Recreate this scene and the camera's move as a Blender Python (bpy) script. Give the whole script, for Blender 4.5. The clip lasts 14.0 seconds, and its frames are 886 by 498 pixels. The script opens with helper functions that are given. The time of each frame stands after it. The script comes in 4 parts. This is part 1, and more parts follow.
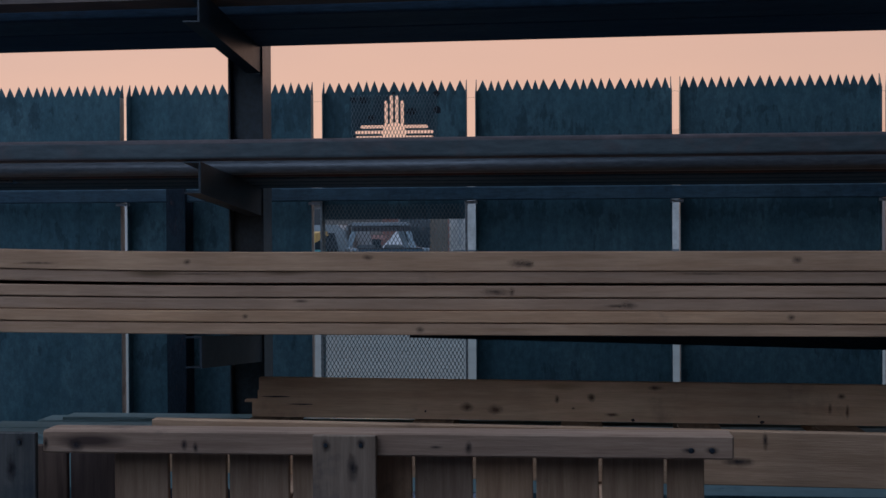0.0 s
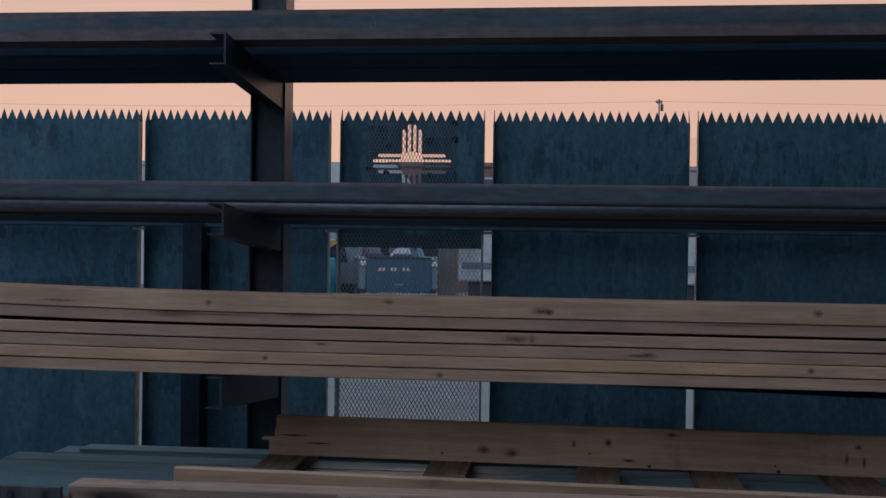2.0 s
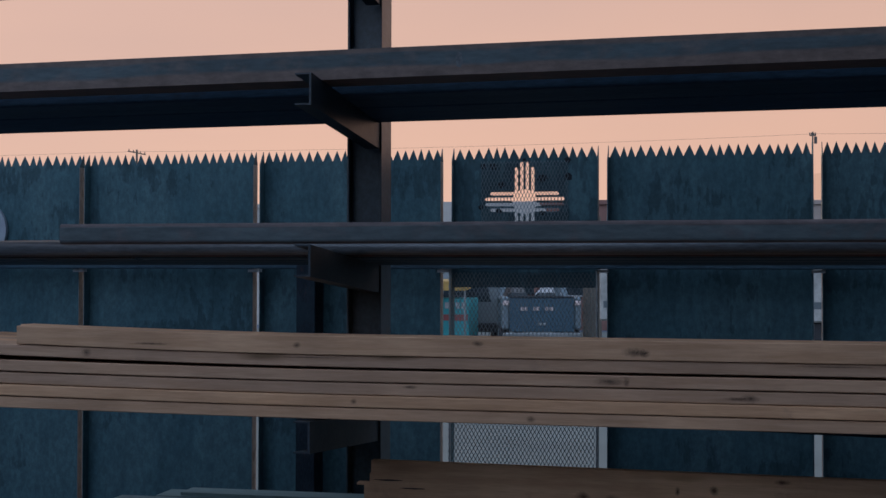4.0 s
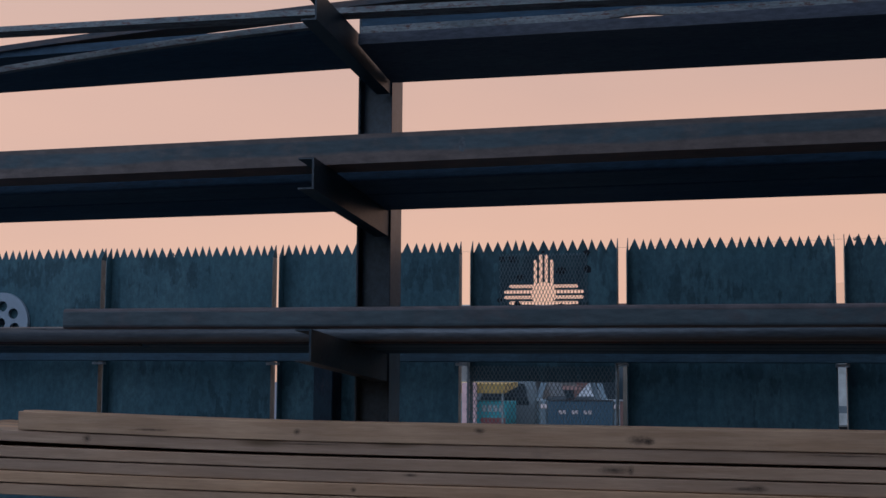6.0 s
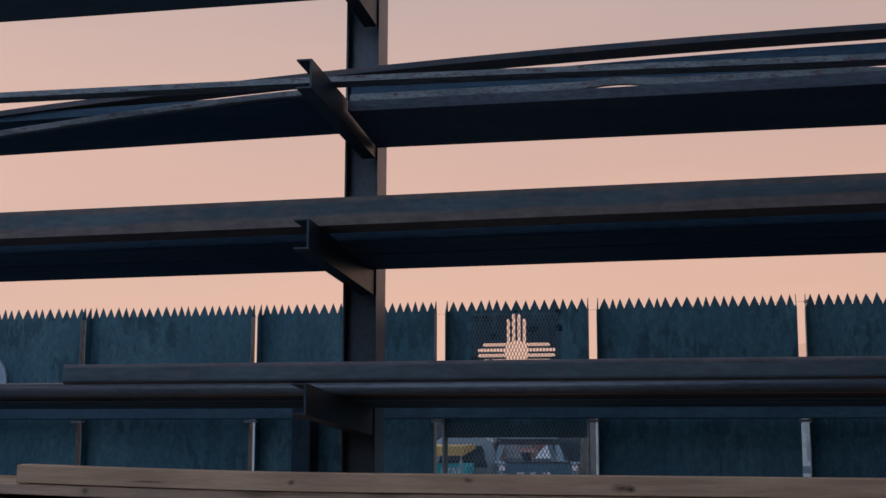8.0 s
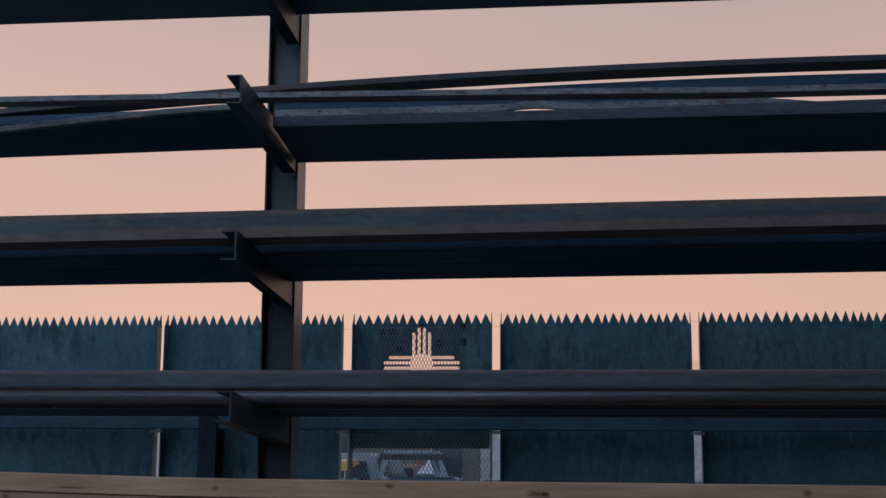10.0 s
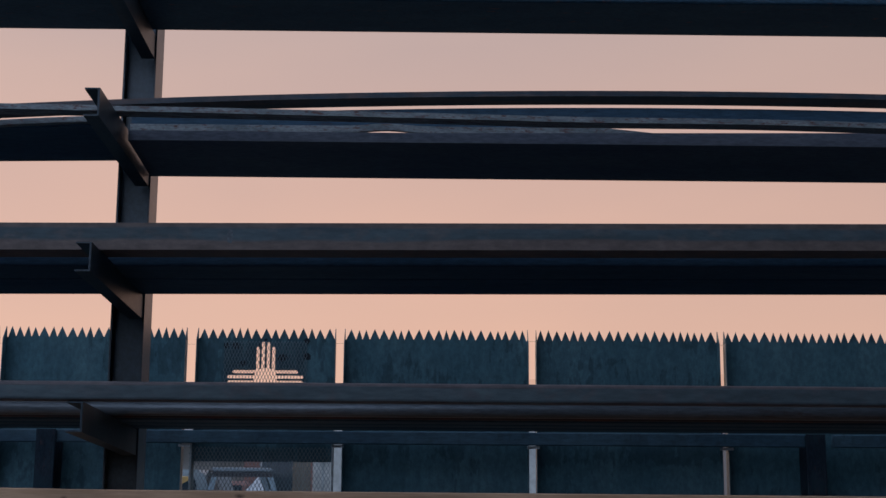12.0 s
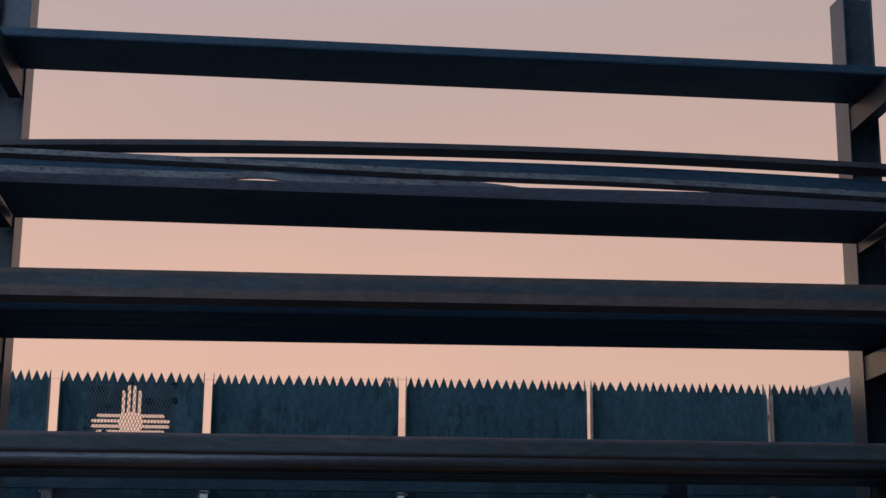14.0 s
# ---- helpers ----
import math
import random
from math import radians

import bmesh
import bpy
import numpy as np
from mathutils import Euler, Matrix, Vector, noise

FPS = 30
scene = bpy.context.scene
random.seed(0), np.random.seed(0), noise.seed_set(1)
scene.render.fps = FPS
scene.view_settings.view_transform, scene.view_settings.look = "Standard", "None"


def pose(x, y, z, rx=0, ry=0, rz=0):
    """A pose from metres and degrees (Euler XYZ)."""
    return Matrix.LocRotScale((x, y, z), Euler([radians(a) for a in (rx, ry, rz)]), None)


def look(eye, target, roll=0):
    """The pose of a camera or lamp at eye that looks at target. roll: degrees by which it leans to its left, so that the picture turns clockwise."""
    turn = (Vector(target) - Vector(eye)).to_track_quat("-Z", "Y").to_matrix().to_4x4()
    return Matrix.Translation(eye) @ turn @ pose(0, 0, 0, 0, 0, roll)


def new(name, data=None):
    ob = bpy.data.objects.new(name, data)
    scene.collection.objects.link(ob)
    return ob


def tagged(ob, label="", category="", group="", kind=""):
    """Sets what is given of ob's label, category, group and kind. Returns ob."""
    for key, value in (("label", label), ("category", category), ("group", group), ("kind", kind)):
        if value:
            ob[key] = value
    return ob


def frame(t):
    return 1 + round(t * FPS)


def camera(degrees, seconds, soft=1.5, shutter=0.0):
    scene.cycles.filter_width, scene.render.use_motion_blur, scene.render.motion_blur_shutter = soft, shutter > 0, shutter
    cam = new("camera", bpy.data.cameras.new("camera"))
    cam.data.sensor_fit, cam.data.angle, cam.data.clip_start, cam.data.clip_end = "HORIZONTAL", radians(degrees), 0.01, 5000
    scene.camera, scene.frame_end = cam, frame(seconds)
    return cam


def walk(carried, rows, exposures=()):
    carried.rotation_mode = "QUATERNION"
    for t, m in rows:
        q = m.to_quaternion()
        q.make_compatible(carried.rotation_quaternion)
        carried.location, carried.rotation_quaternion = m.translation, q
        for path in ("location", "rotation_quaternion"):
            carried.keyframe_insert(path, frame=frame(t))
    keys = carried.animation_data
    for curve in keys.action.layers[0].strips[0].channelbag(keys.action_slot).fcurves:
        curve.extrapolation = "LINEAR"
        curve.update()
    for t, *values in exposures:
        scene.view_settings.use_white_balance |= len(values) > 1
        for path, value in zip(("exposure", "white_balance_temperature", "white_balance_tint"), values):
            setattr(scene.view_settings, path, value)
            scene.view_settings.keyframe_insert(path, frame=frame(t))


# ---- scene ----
cam = camera(37.3, 14.0)
PATH = [
    (0, (0.888, -6.996, 1.63), (0.704, -5.005, 1.606), -0.3),
    (0.5, (0.889, -7.013, 1.665), (0.707, -5.021, 1.633), 0.2),
    (1, (0.878, -7.03, 1.7), (0.704, -5.038, 1.696), 0.4),
    (1.5, (0.861, -7.027, 1.736), (0.67, -5.037, 1.734), -0.0),
    (2, (0.84, -7.009, 1.764), (0.646, -5.018, 1.747), 0.8),
    (2.5, (0.837, -6.997, 1.788), (0.625, -5.008, 1.789), 1.2),
    (3, (0.876, -6.97, 1.793), (0.589, -4.991, 1.81), 0.7),
    (5.3, (1.144, -6.767, 1.715), (0.662, -4.83, 1.841), 0.6),
    (5.5, (1.145, -6.768, 1.711), (0.661, -4.833, 1.861), 0.6),
    (6, (1.139, -6.789, 1.706), (0.655, -4.858, 1.906), 0.4),
    (6.5, (1.13, -6.832, 1.697), (0.672, -4.899, 1.927), 0.1),
    (7, (1.115, -6.893, 1.688), (0.675, -4.957, 1.933), -0.0),
    (7.5, (1.097, -6.956, 1.676), (0.666, -5.023, 1.951), 0.1),
    (10, (0.956, -7.193, 1.632), (0.722, -5.233, 1.953), 0.4),
    (10.5, (0.939, -7.235, 1.626), (0.766, -5.268, 1.945), 0.5),
    (11, (0.909, -7.27, 1.619), (0.801, -5.302, 1.957), 0.2),
    (11.5, (0.907, -7.317, 1.615), (0.874, -5.344, 1.943), 0.1),
    (12, (0.895, -7.35, 1.606), (0.915, -5.381, 1.955), 0.4),
    (12.5, (0.88, -7.376, 1.614), (0.959, -5.411, 1.978), 0.8),
    (13, (0.885, -7.387, 1.619), (1.026, -5.427, 1.992), 0.9),
    (13.5, (0.908, -7.384, 1.628), (1.096, -5.431, 2.016), 0.4),
    (14, (0.928, -7.384, 1.652), (1.131, -5.436, 2.058), 0.5),
]
walk(cam, [(t, look(eye, target, roll)) for t, eye, target, roll in PATH])

# ---- sky, sun ----
world = bpy.data.worlds.new("dusk_sky")
scene.world = world
world.use_nodes = True
wn, wl = world.node_tree.nodes, world.node_tree.links
wn.clear()
w_out = wn.new("ShaderNodeOutputWorld")
w_bg = wn.new("ShaderNodeBackground")
w_co = wn.new("ShaderNodeTexCoord")
w_sep = wn.new("ShaderNodeSeparateXYZ")
wl.new(w_co.outputs["Generated"], w_sep.inputs[0])


def sky_ramp(stops):
    r = wn.new("ShaderNodeValToRGB")
    el = r.color_ramp.elements
    el[0].position, el[0].color = stops[0][0], (*stops[0][1], 1)
    el[1].position, el[1].color = stops[-1][0], (*stops[-1][1], 1)
    for p, c in stops[1:-1]:
        e = el.new(p)
        e.color = (*c, 1)
    wl.new(w_sep.outputs["Z"], r.inputs[0])
    return r


# afterglow in the west, beyond the fence, fading into the blue of the open sky overhead and behind the camera
west = sky_ramp([(0.0, (0.84, 0.54, 0.43)), (0.11, (0.83, 0.53, 0.43)), (0.21, (0.765, 0.505, 0.43)), (0.36, (0.60, 0.46, 0.44)), (0.55, (0.55, 0.57, 0.66)), (1.0, (0.68, 0.93, 1.42))])
east = sky_ramp([(0.0, (0.57, 0.72, 1.00)), (0.15, (0.88, 1.13, 1.62)), (0.40, (1.15, 1.52, 2.24)), (0.70, (1.08, 1.44, 2.20)), (1.0, (0.68, 0.93, 1.42))])
w_map = wn.new("ShaderNodeMapRange")
w_map.interpolation_type = "SMOOTHSTEP"
w_map.inputs["From Min"].default_value, w_map.inputs["From Max"].default_value = -0.5, 0.6
w_dot = wn.new("ShaderNodeVectorMath")
w_dot.operation = "DOT_PRODUCT"
w_dot.inputs[1].default_value = (-0.34, 0.94, 0)
wl.new(w_co.outputs["Generated"], w_dot.inputs[0])
wl.new(w_dot.outputs["Value"], w_map.inputs["Value"])
w_mix = wn.new("ShaderNodeMixRGB")
wl.new(w_map.outputs[0], w_mix.inputs[0])
wl.new(east.outputs[0], w_mix.inputs[1])
wl.new(west.outputs[0], w_mix.inputs[2])
w_sky = wn.new("ShaderNodeTexSky")
w_sky.sky_type, w_sky.sun_disc = "NISHITA", False
w_sky.sun_elevation, w_sky.sun_rotation = radians(1.0), radians(0)
w_add = wn.new("ShaderNodeMixRGB")
w_add.blend_type = "ADD"
w_add.inputs[0].default_value = 0.006
wl.new(w_mix.outputs[0], w_add.inputs[1])
wl.new(w_sky.outputs[0], w_add.inputs[2])
w_side = wn.new("ShaderNodeMapRange")
w_side.inputs["From Min"].default_value, w_side.inputs["From Max"].default_value = -0.7, 0.7
w_side.inputs["To Min"].default_value, w_side.inputs["To Max"].default_value = 0.95, 0.77
wl.new(w_sep.outputs["X"], w_side.inputs["Value"])
w_mul = wn.new("ShaderNodeMixRGB")
w_mul.blend_type = "MULTIPLY"
w_mul.inputs[0].default_value = 1.0
wl.new(w_add.outputs[0], w_mul.inputs[1])
wl.new(w_side.outputs[0], w_mul.inputs[2])
w_noise = wn.new("ShaderNodeTexNoise")
w_noise.inputs["Scale"].default_value, w_noise.inputs["Detail"].default_value = 2.6, 3.0
w_nmap = wn.new("ShaderNodeMapping")
w_nmap.inputs["Scale"].default_value = (1, 1, 3.5)
wl.new(w_co.outputs["Generated"], w_nmap.inputs[0])
wl.new(w_nmap.outputs[0], w_noise.inputs["Vector"])
w_veil = wn.new("ShaderNodeValToRGB")
w_veil.color_ramp.elements[0].position, w_veil.color_ramp.elements[0].color = 0.35, (0.955, 0.965, 0.98, 1)
w_veil.color_ramp.elements[1].position, w_veil.color_ramp.elements[1].color = 0.65, (1.035, 1.02, 1.0, 1)
wl.new(w_noise.outputs[0], w_veil.inputs[0])
w_haze = wn.new("ShaderNodeMixRGB")
w_haze.blend_type = "MULTIPLY"
w_haze.inputs[0].default_value = 1.0
wl.new(w_mul.outputs[0], w_haze.inputs[1])
wl.new(w_veil.outputs[0], w_haze.inputs[2])
wl.new(w_haze.outputs[0], w_bg.inputs[0])
w_bg.inputs[1].default_value = 1.0
wl.new(w_bg.outputs[0], w_out.inputs[0])

sun = new("sun", bpy.data.lights.new("sun", "SUN"))
sun.data.energy, sun.data.angle, sun.data.color = 0.5, radians(12), (1.0, 0.72, 0.5)
sun.matrix_world = look((0, 0, 0), (0.1, -1.0, -0.06))


# ---- materials ----
def ramp_node(nt, stops):
    r = nt.nodes.new("ShaderNodeValToRGB")
    el = r.color_ramp.elements
    el[0].position, el[0].color = stops[0][0], (*stops[0][1], 1)
    el[1].position, el[1].color = stops[-1][0], (*stops[-1][1], 1)
    for p, c in stops[1:-1]:
        e = el.new(p)
        e.color = (*c, 1)
    return r


def noise_node(nt, co, scale, detail=6.0, rough=0.6, stretch=(1, 1, 1)):
    m = nt.nodes.new("ShaderNodeMapping")
    m.inputs["Scale"].default_value = stretch
    nt.links.new(co, m.inputs[0])
    n = nt.nodes.new("ShaderNodeTexNoise")
    n.inputs["Scale"].default_value, n.inputs["Detail"].default_value, n.inputs["Roughness"].default_value = scale, detail, rough
    nt.links.new(m.outputs[0], n.inputs["Vector"])
    return n


def mix_node(nt, fac, a, b, mode="MIX"):
    m = nt.nodes.new("ShaderNodeMixRGB")
    m.blend_type = mode
    for i, v in enumerate((fac, a, b)):
        if isinstance(v, (int, float)):
            m.inputs[i].default_value = v if i == 0 else (v, v, v, 1)
        elif isinstance(v, tuple):
            m.inputs[i].default_value = (*v, 1)
        else:
            nt.links.new(v, m.inputs[i])
    return m.outputs[0]


def base_mat(name):
    m = bpy.data.materials.new(name)
    m.use_nodes = True
    nt = m.node_tree
    bsdf = nt.nodes["Principled BSDF"]
    co = nt.nodes.new("ShaderNodeTexCoord").outputs["Object"]
    info = nt.nodes.new("ShaderNodeObjectInfo")
    vary = nt.nodes.new("ShaderNodeVectorMath")
    vary.operation = "MULTIPLY_ADD"
    vary.inputs[1].default_value = (1, 1, 1)
    comb = nt.nodes.new("ShaderNodeCombineXYZ")
    mul = nt.nodes.new("ShaderNodeMath")
    mul.operation = "MULTIPLY"
    mul.inputs[1].default_value = 37.0
    nt.links.new(info.outputs["Random"], mul.inputs[0])
    for i in range(3):
        nt.links.new(mul.outputs[0], comb.inputs[i])
    nt.links.new(co, vary.inputs[0])
    nt.links.new(comb.outputs[0], vary.inputs[2])
    return m, nt, bsdf, vary.outputs[0], info.outputs["Random"]


def bump(nt, bsdf, height, strength, distance):
    b = nt.nodes.new("ShaderNodeBump")
    b.inputs["Strength"].default_value, b.inputs["Distance"].default_value = strength, distance
    nt.links.new(height, b.inputs["Height"])
    nt.links.new(b.outputs[0], bsdf.inputs["Normal"])


def steel(name, low, high, rust, rust_at=0.62, rough=(0.45, 0.7), metal=0.0, stretch=(1, 1, 1), big=2.2, fine=40, spots=0.0, spec=0.35, soft_rust=0.07, grain=0.8, relief=0.25):
    """Mill-scale steel: two tones in large clouds, fine speckle, rust where the noise peaks."""
    m, nt, bsdf, co, rnd = base_mat(name)
    n1 = noise_node(nt, co, big, 5, 0.6, stretch)
    n2 = noise_node(nt, co, fine, 8, 0.7, stretch)
    n3 = noise_node(nt, co, big * 3.1, 8, 0.75, stretch)
    tone = ramp_node(nt, [(0.40, low), (0.60, high)])
    nt.links.new(n1.outputs[0], tone.inputs[0])
    speck = ramp_node(nt, [(0.38, (0.66, 0.66, 0.66)), (0.62, (1.25, 1.25, 1.25))])
    nt.links.new(n2.outputs[0], speck.inputs[0])
    c = mix_node(nt, grain, tone.outputs[0], speck.outputs[0], "MULTIPLY")
    rm = ramp_node(nt, [(rust_at, (0, 0, 0)), (rust_at + soft_rust, (1, 1, 1))])
    nt.links.new(n3.outputs[0], rm.inputs[0])
    c = mix_node(nt, rm.outputs[0], c, rust)
    if spots:
        n4 = noise_node(nt, co, 6.0, 5, 0.62, (3.6, 1, 1.1))
        n5 = noise_node(nt, co, 1.5, 3, 0.5, (0.9, 1, 2.2))
        blot = mix_node(nt, 0.42, n5.outputs[0], n4.outputs[0])
        sm = ramp_node(nt, [(0.545, (0, 0, 0)), (0.568, (spots, spots, spots))])
        nt.links.new(blot, sm.inputs[0])
        c = mix_node(nt, sm.outputs[0], c, (0.018, 0.034, 0.042))
        n6 = noise_node(nt, co, 4, 7, 0.7, (2.4, 1, 0.5))
        dm = ramp_node(nt, [(0.40, (0.72, 0.74, 0.76)), (0.62, (1.18, 1.16, 1.14))])
        nt.links.new(n6.outputs[0], dm.inputs[0])
        c = mix_node(nt, 0.5, c, dm.outputs[0], "MULTIPLY")
    nt.links.new(c, bsdf.inputs["Base Color"])
    rr = nt.nodes.new("ShaderNodeMapRange")
    rr.inputs["To Min"].default_value, rr.inputs["To Max"].default_value = rough
    nt.links.new(n3.outputs[0], rr.inputs["Value"])
    nt.links.new(rr.outputs[0], bsdf.inputs["Roughness"])
    bsdf.inputs["Metallic"].default_value, bsdf.inputs["Specular IOR Level"].default_value = metal, spec
    bump(nt, bsdf, n2.outputs[0], relief, 0.002)
    return m


def banded(name, core, edge, height, lower, upper, rough=(0.5, 0.75), streak=0.5):
    """Rolled steel whose rust clings along its lower and upper edges (shares of the height), with long wipe marks between."""
    m, nt, bsdf, co, rnd = base_mat(name)
    raw = nt.nodes.new("ShaderNodeTexCoord").outputs["Object"]
    sep = nt.nodes.new("ShaderNodeSeparateXYZ")
    nt.links.new(raw, sep.inputs[0])
    n1 = noise_node(nt, co, 2.6, 7, 0.65, (0.6, 2, 3.5))
    n2 = noise_node(nt, co, 60, 6, 0.65, (0.25, 1, 1))
    n3 = noise_node(nt, co, 7.0, 6, 0.7, (1.2, 1, 1.6))
    pos = nt.nodes.new("ShaderNodeMath")
    pos.operation = "MULTIPLY_ADD"
    pos.inputs[1].default_value, pos.inputs[2].default_value = 1 / height, -0.22
    nt.links.new(sep.outputs["Z"], pos.inputs[0])
    wob = nt.nodes.new("ShaderNodeMath")
    wob.operation = "MULTIPLY_ADD"
    wob.inputs[1].default_value = 0.44
    nt.links.new(n1.outputs[0], wob.inputs[0])
    nt.links.new(pos.outputs[0], wob.inputs[2])
    band = ramp_node(nt, [(0.0, (1, 1, 1)), (lower, (0.95, 0.95, 0.95)), (lower + 0.10, (0, 0, 0)), (upper - 0.08, (0, 0, 0)), (upper, (0.9, 0.9, 0.9)), (1.0, (0.9, 0.9, 0.9))])
    nt.links.new(wob.outputs[0], band.inputs[0])
    patch = ramp_node(nt, [(0.50, (0, 0, 0)), (0.66, (0.75, 0.75, 0.75))])
    nt.links.new(n3.outputs[0], patch.inputs[0])
    rust = mix_node(nt, 0.6, band.outputs[0], patch.outputs[0], "LIGHTEN")
    tone = ramp_node(nt, [(0.36, tuple(v * 0.8 for v in core)), (0.64, tuple(v * 1.25 for v in core))])
    nt.links.new(n1.outputs[0], tone.inputs[0])
    rtone = ramp_node(nt, [(0.36, tuple(v * 0.75 for v in edge)), (0.64, tuple(v * 1.2 for v in edge))])
    nt.links.new(n3.outputs[0], rtone.inputs[0])
    c = mix_node(nt, rust, tone.outputs[0], rtone.outputs[0])
    fine = ramp_node(nt, [(0.36, (0.68, 0.68, 0.70)), (0.64, (1.28, 1.27, 1.25))])
    nt.links.new(n2.outputs[0], fine.inputs[0])
    c = mix_node(nt, streak, c, fine.outputs[0], "MULTIPLY")
    nt.links.new(c, bsdf.inputs["Base Color"])
    rr = nt.nodes.new("ShaderNodeMapRange")
    rr.inputs["To Min"].default_value, rr.inputs["To Max"].default_value = rough
    nt.links.new(n3.outputs[0], rr.inputs["Value"])
    nt.links.new(rr.outputs[0], bsdf.inputs["Roughness"])
    bsdf.inputs["Specular IOR Level"].default_value = 0.25
    bump(nt, bsdf, n2.outputs[0], 0.2, 0.002)
    return m


def wood(name, low, high, knot, grain=1.0, dirt=(0.05, 0.045, 0.045), dirt_at=0.66, along="x"):
    """Sawn timber: long grain, knots, saw marks and grey dirt; each board its own tone."""
    m, nt, bsdf, co, rnd = base_mat(name)
    st = {"x": (0.6, 9, 9), "z": (9, 9, 0.6), "y": (9, 0.6, 9)}[along]
    n1 = noise_node(nt, co, 6 * grain, 6, 0.6, st)
    n2 = noise_node(nt, co, 30 * grain, 4, 0.6, st)
    n3 = noise_node(nt, co, 3.0, 8, 0.7)
    tone = ramp_node(nt, [(0.38, low), (0.62, high)])
    nt.links.new(n1.outputs[0], tone.inputs[0])
    fine = ramp_node(nt, [(0.3, (0.87, 0.86, 0.85)), (0.7, (1.08, 1.08, 1.08))])
    nt.links.new(n2.outputs[0], fine.inputs[0])
    c = mix_node(nt, 0.8, tone.outputs[0], fine.outputs[0], "MULTIPLY")
    vm = nt.nodes.new("ShaderNodeMapping")
    vm.inputs["Scale"].default_value = {"x": (1.5, 8, 8), "z": (8, 8, 1.5), "y": (8, 1.5, 8)}[along]
    nt.links.new(co, vm.inputs[0])
    vo = nt.nodes.new("ShaderNodeTexVoronoi")
    vo.inputs["Scale"].default_value = 1.0
    nt.links.new(vm.outputs[0], vo.inputs["Vector"])
    kr = ramp_node(nt, [(0.06, (1, 1, 1)), (0.16, (0, 0, 0))])
    nt.links.new(vo.outputs["Distance"], kr.inputs[0])
    c = mix_node(nt, kr.outputs[0], c, knot)
    dr = ramp_node(nt, [(dirt_at, (0, 0, 0)), (dirt_at + 0.16, (0.75, 0.75, 0.75))])
    nt.links.new(n3.outputs[0], dr.inputs[0])
    c = mix_node(nt, dr.outputs[0], c, dirt)
    tr = ramp_node(nt, [(0.0, (0.82, 0.84, 0.90)), (0.5, (1.0, 0.98, 0.96)), (1.0, (1.14, 1.06, 0.98))])
    nt.links.new(rnd, tr.inputs[0])
    c = mix_node(nt, 1.0, c, tr.outputs[0], "MULTIPLY")
    n4 = noise_node(nt, co, 2.2, 3, 0.55, {"x": (1, 0.3, 0.3), "z": (0.3, 0.3, 1), "y": (0.3, 1, 0.3)}[along])
    lr = ramp_node(nt, [(0.34, (0.80, 0.80, 0.82)), (0.66, (1.12, 1.10, 1.08))])
    nt.links.new(n4.outputs[0], lr.inputs[0])
    c = mix_node(nt, 0.85, c, lr.outputs[0], "MULTIPLY")
    nt.links.new(c, bsdf.inputs["Base Color"])
    bsdf.inputs["Roughness"].default_value = 0.88
    bsdf.inputs["Specular IOR Level"].default_value = 0.12
    bump(nt, bsdf, n2.outputs[0], 0.35, 0.003)
    return m


def plain(name, col, rough=0.6, metal=0.0, var=0.15, scale=4.0):
    m, nt, bsdf, co, rnd = base_mat(name)
    n1 = noise_node(nt, co, scale, 7, 0.65)
    n2 = noise_node(nt, co, scale * 14, 4, 0.6)
    r = ramp_node(nt, [(0.3, tuple(v * (1 - var) for v in col)), (0.7, tuple(min(1, v * (1 + var)) for v in col))])
    nt.links.new(n1.outputs[0], r.inputs[0])
    nt.links.new(r.outputs[0], bsdf.inputs["Base Color"])
    bsdf.inputs["Roughness"].default_value, bsdf.inputs["Metallic"].default_value = rough, metal
    bump(nt, bsdf, n2.outputs[0], 0.15, 0.003)
    return m


def mark(name, col, strength):
    """A knot or stain that fades out towards its rim."""
    m = bpy.data.materials.new(name)
    m.use_nodes = True
    nt = m.node_tree
    bsdf = nt.nodes["Principled BSDF"]
    tc = nt.nodes.new("ShaderNodeTexCoord")
    mp = nt.nodes.new("ShaderNodeMapping")
    mp.inputs["Location"].default_value, mp.inputs["Scale"].default_value = (-1, 0, -1), (2, 0, 2)
    nt.links.new(tc.outputs["Generated"], mp.inputs[0])
    ln = nt.nodes.new("ShaderNodeVectorMath")
    ln.operation = "LENGTH"
    nt.links.new(mp.outputs[0], ln.inputs[0])
    n = noise_node(nt, tc.outputs["Object"], 60, 4, 0.6)
    add = nt.nodes.new("ShaderNodeMath")
    add.operation = "MULTIPLY_ADD"
    add.inputs[1].default_value = 0.7
    nt.links.new(n.outputs[0], add.inputs[0])
    nt.links.new(ln.outputs["Value"], add.inputs[2])
    half = nt.nodes.new("ShaderNodeMath")
    half.operation = "MULTIPLY"
    half.inputs[1].default_value = 0.5
    nt.links.new(add.outputs[0], half.inputs[0])
    r = ramp_node(nt, [(0.20, (strength, strength, strength)), (0.36, (strength * 0.55, strength * 0.55, strength * 0.55)), (0.60, (0, 0, 0))])
    nt.links.new(half.outputs[0], r.inputs[0])
    nt.links.new(r.outputs[0], bsdf.inputs["Alpha"])
    bsdf.inputs["Base Color"].default_value = (*col, 1)
    bsdf.inputs["Roughness"].default_value = 0.9
    bsdf.inputs["Specular IOR Level"].default_value = 0.1
    return m


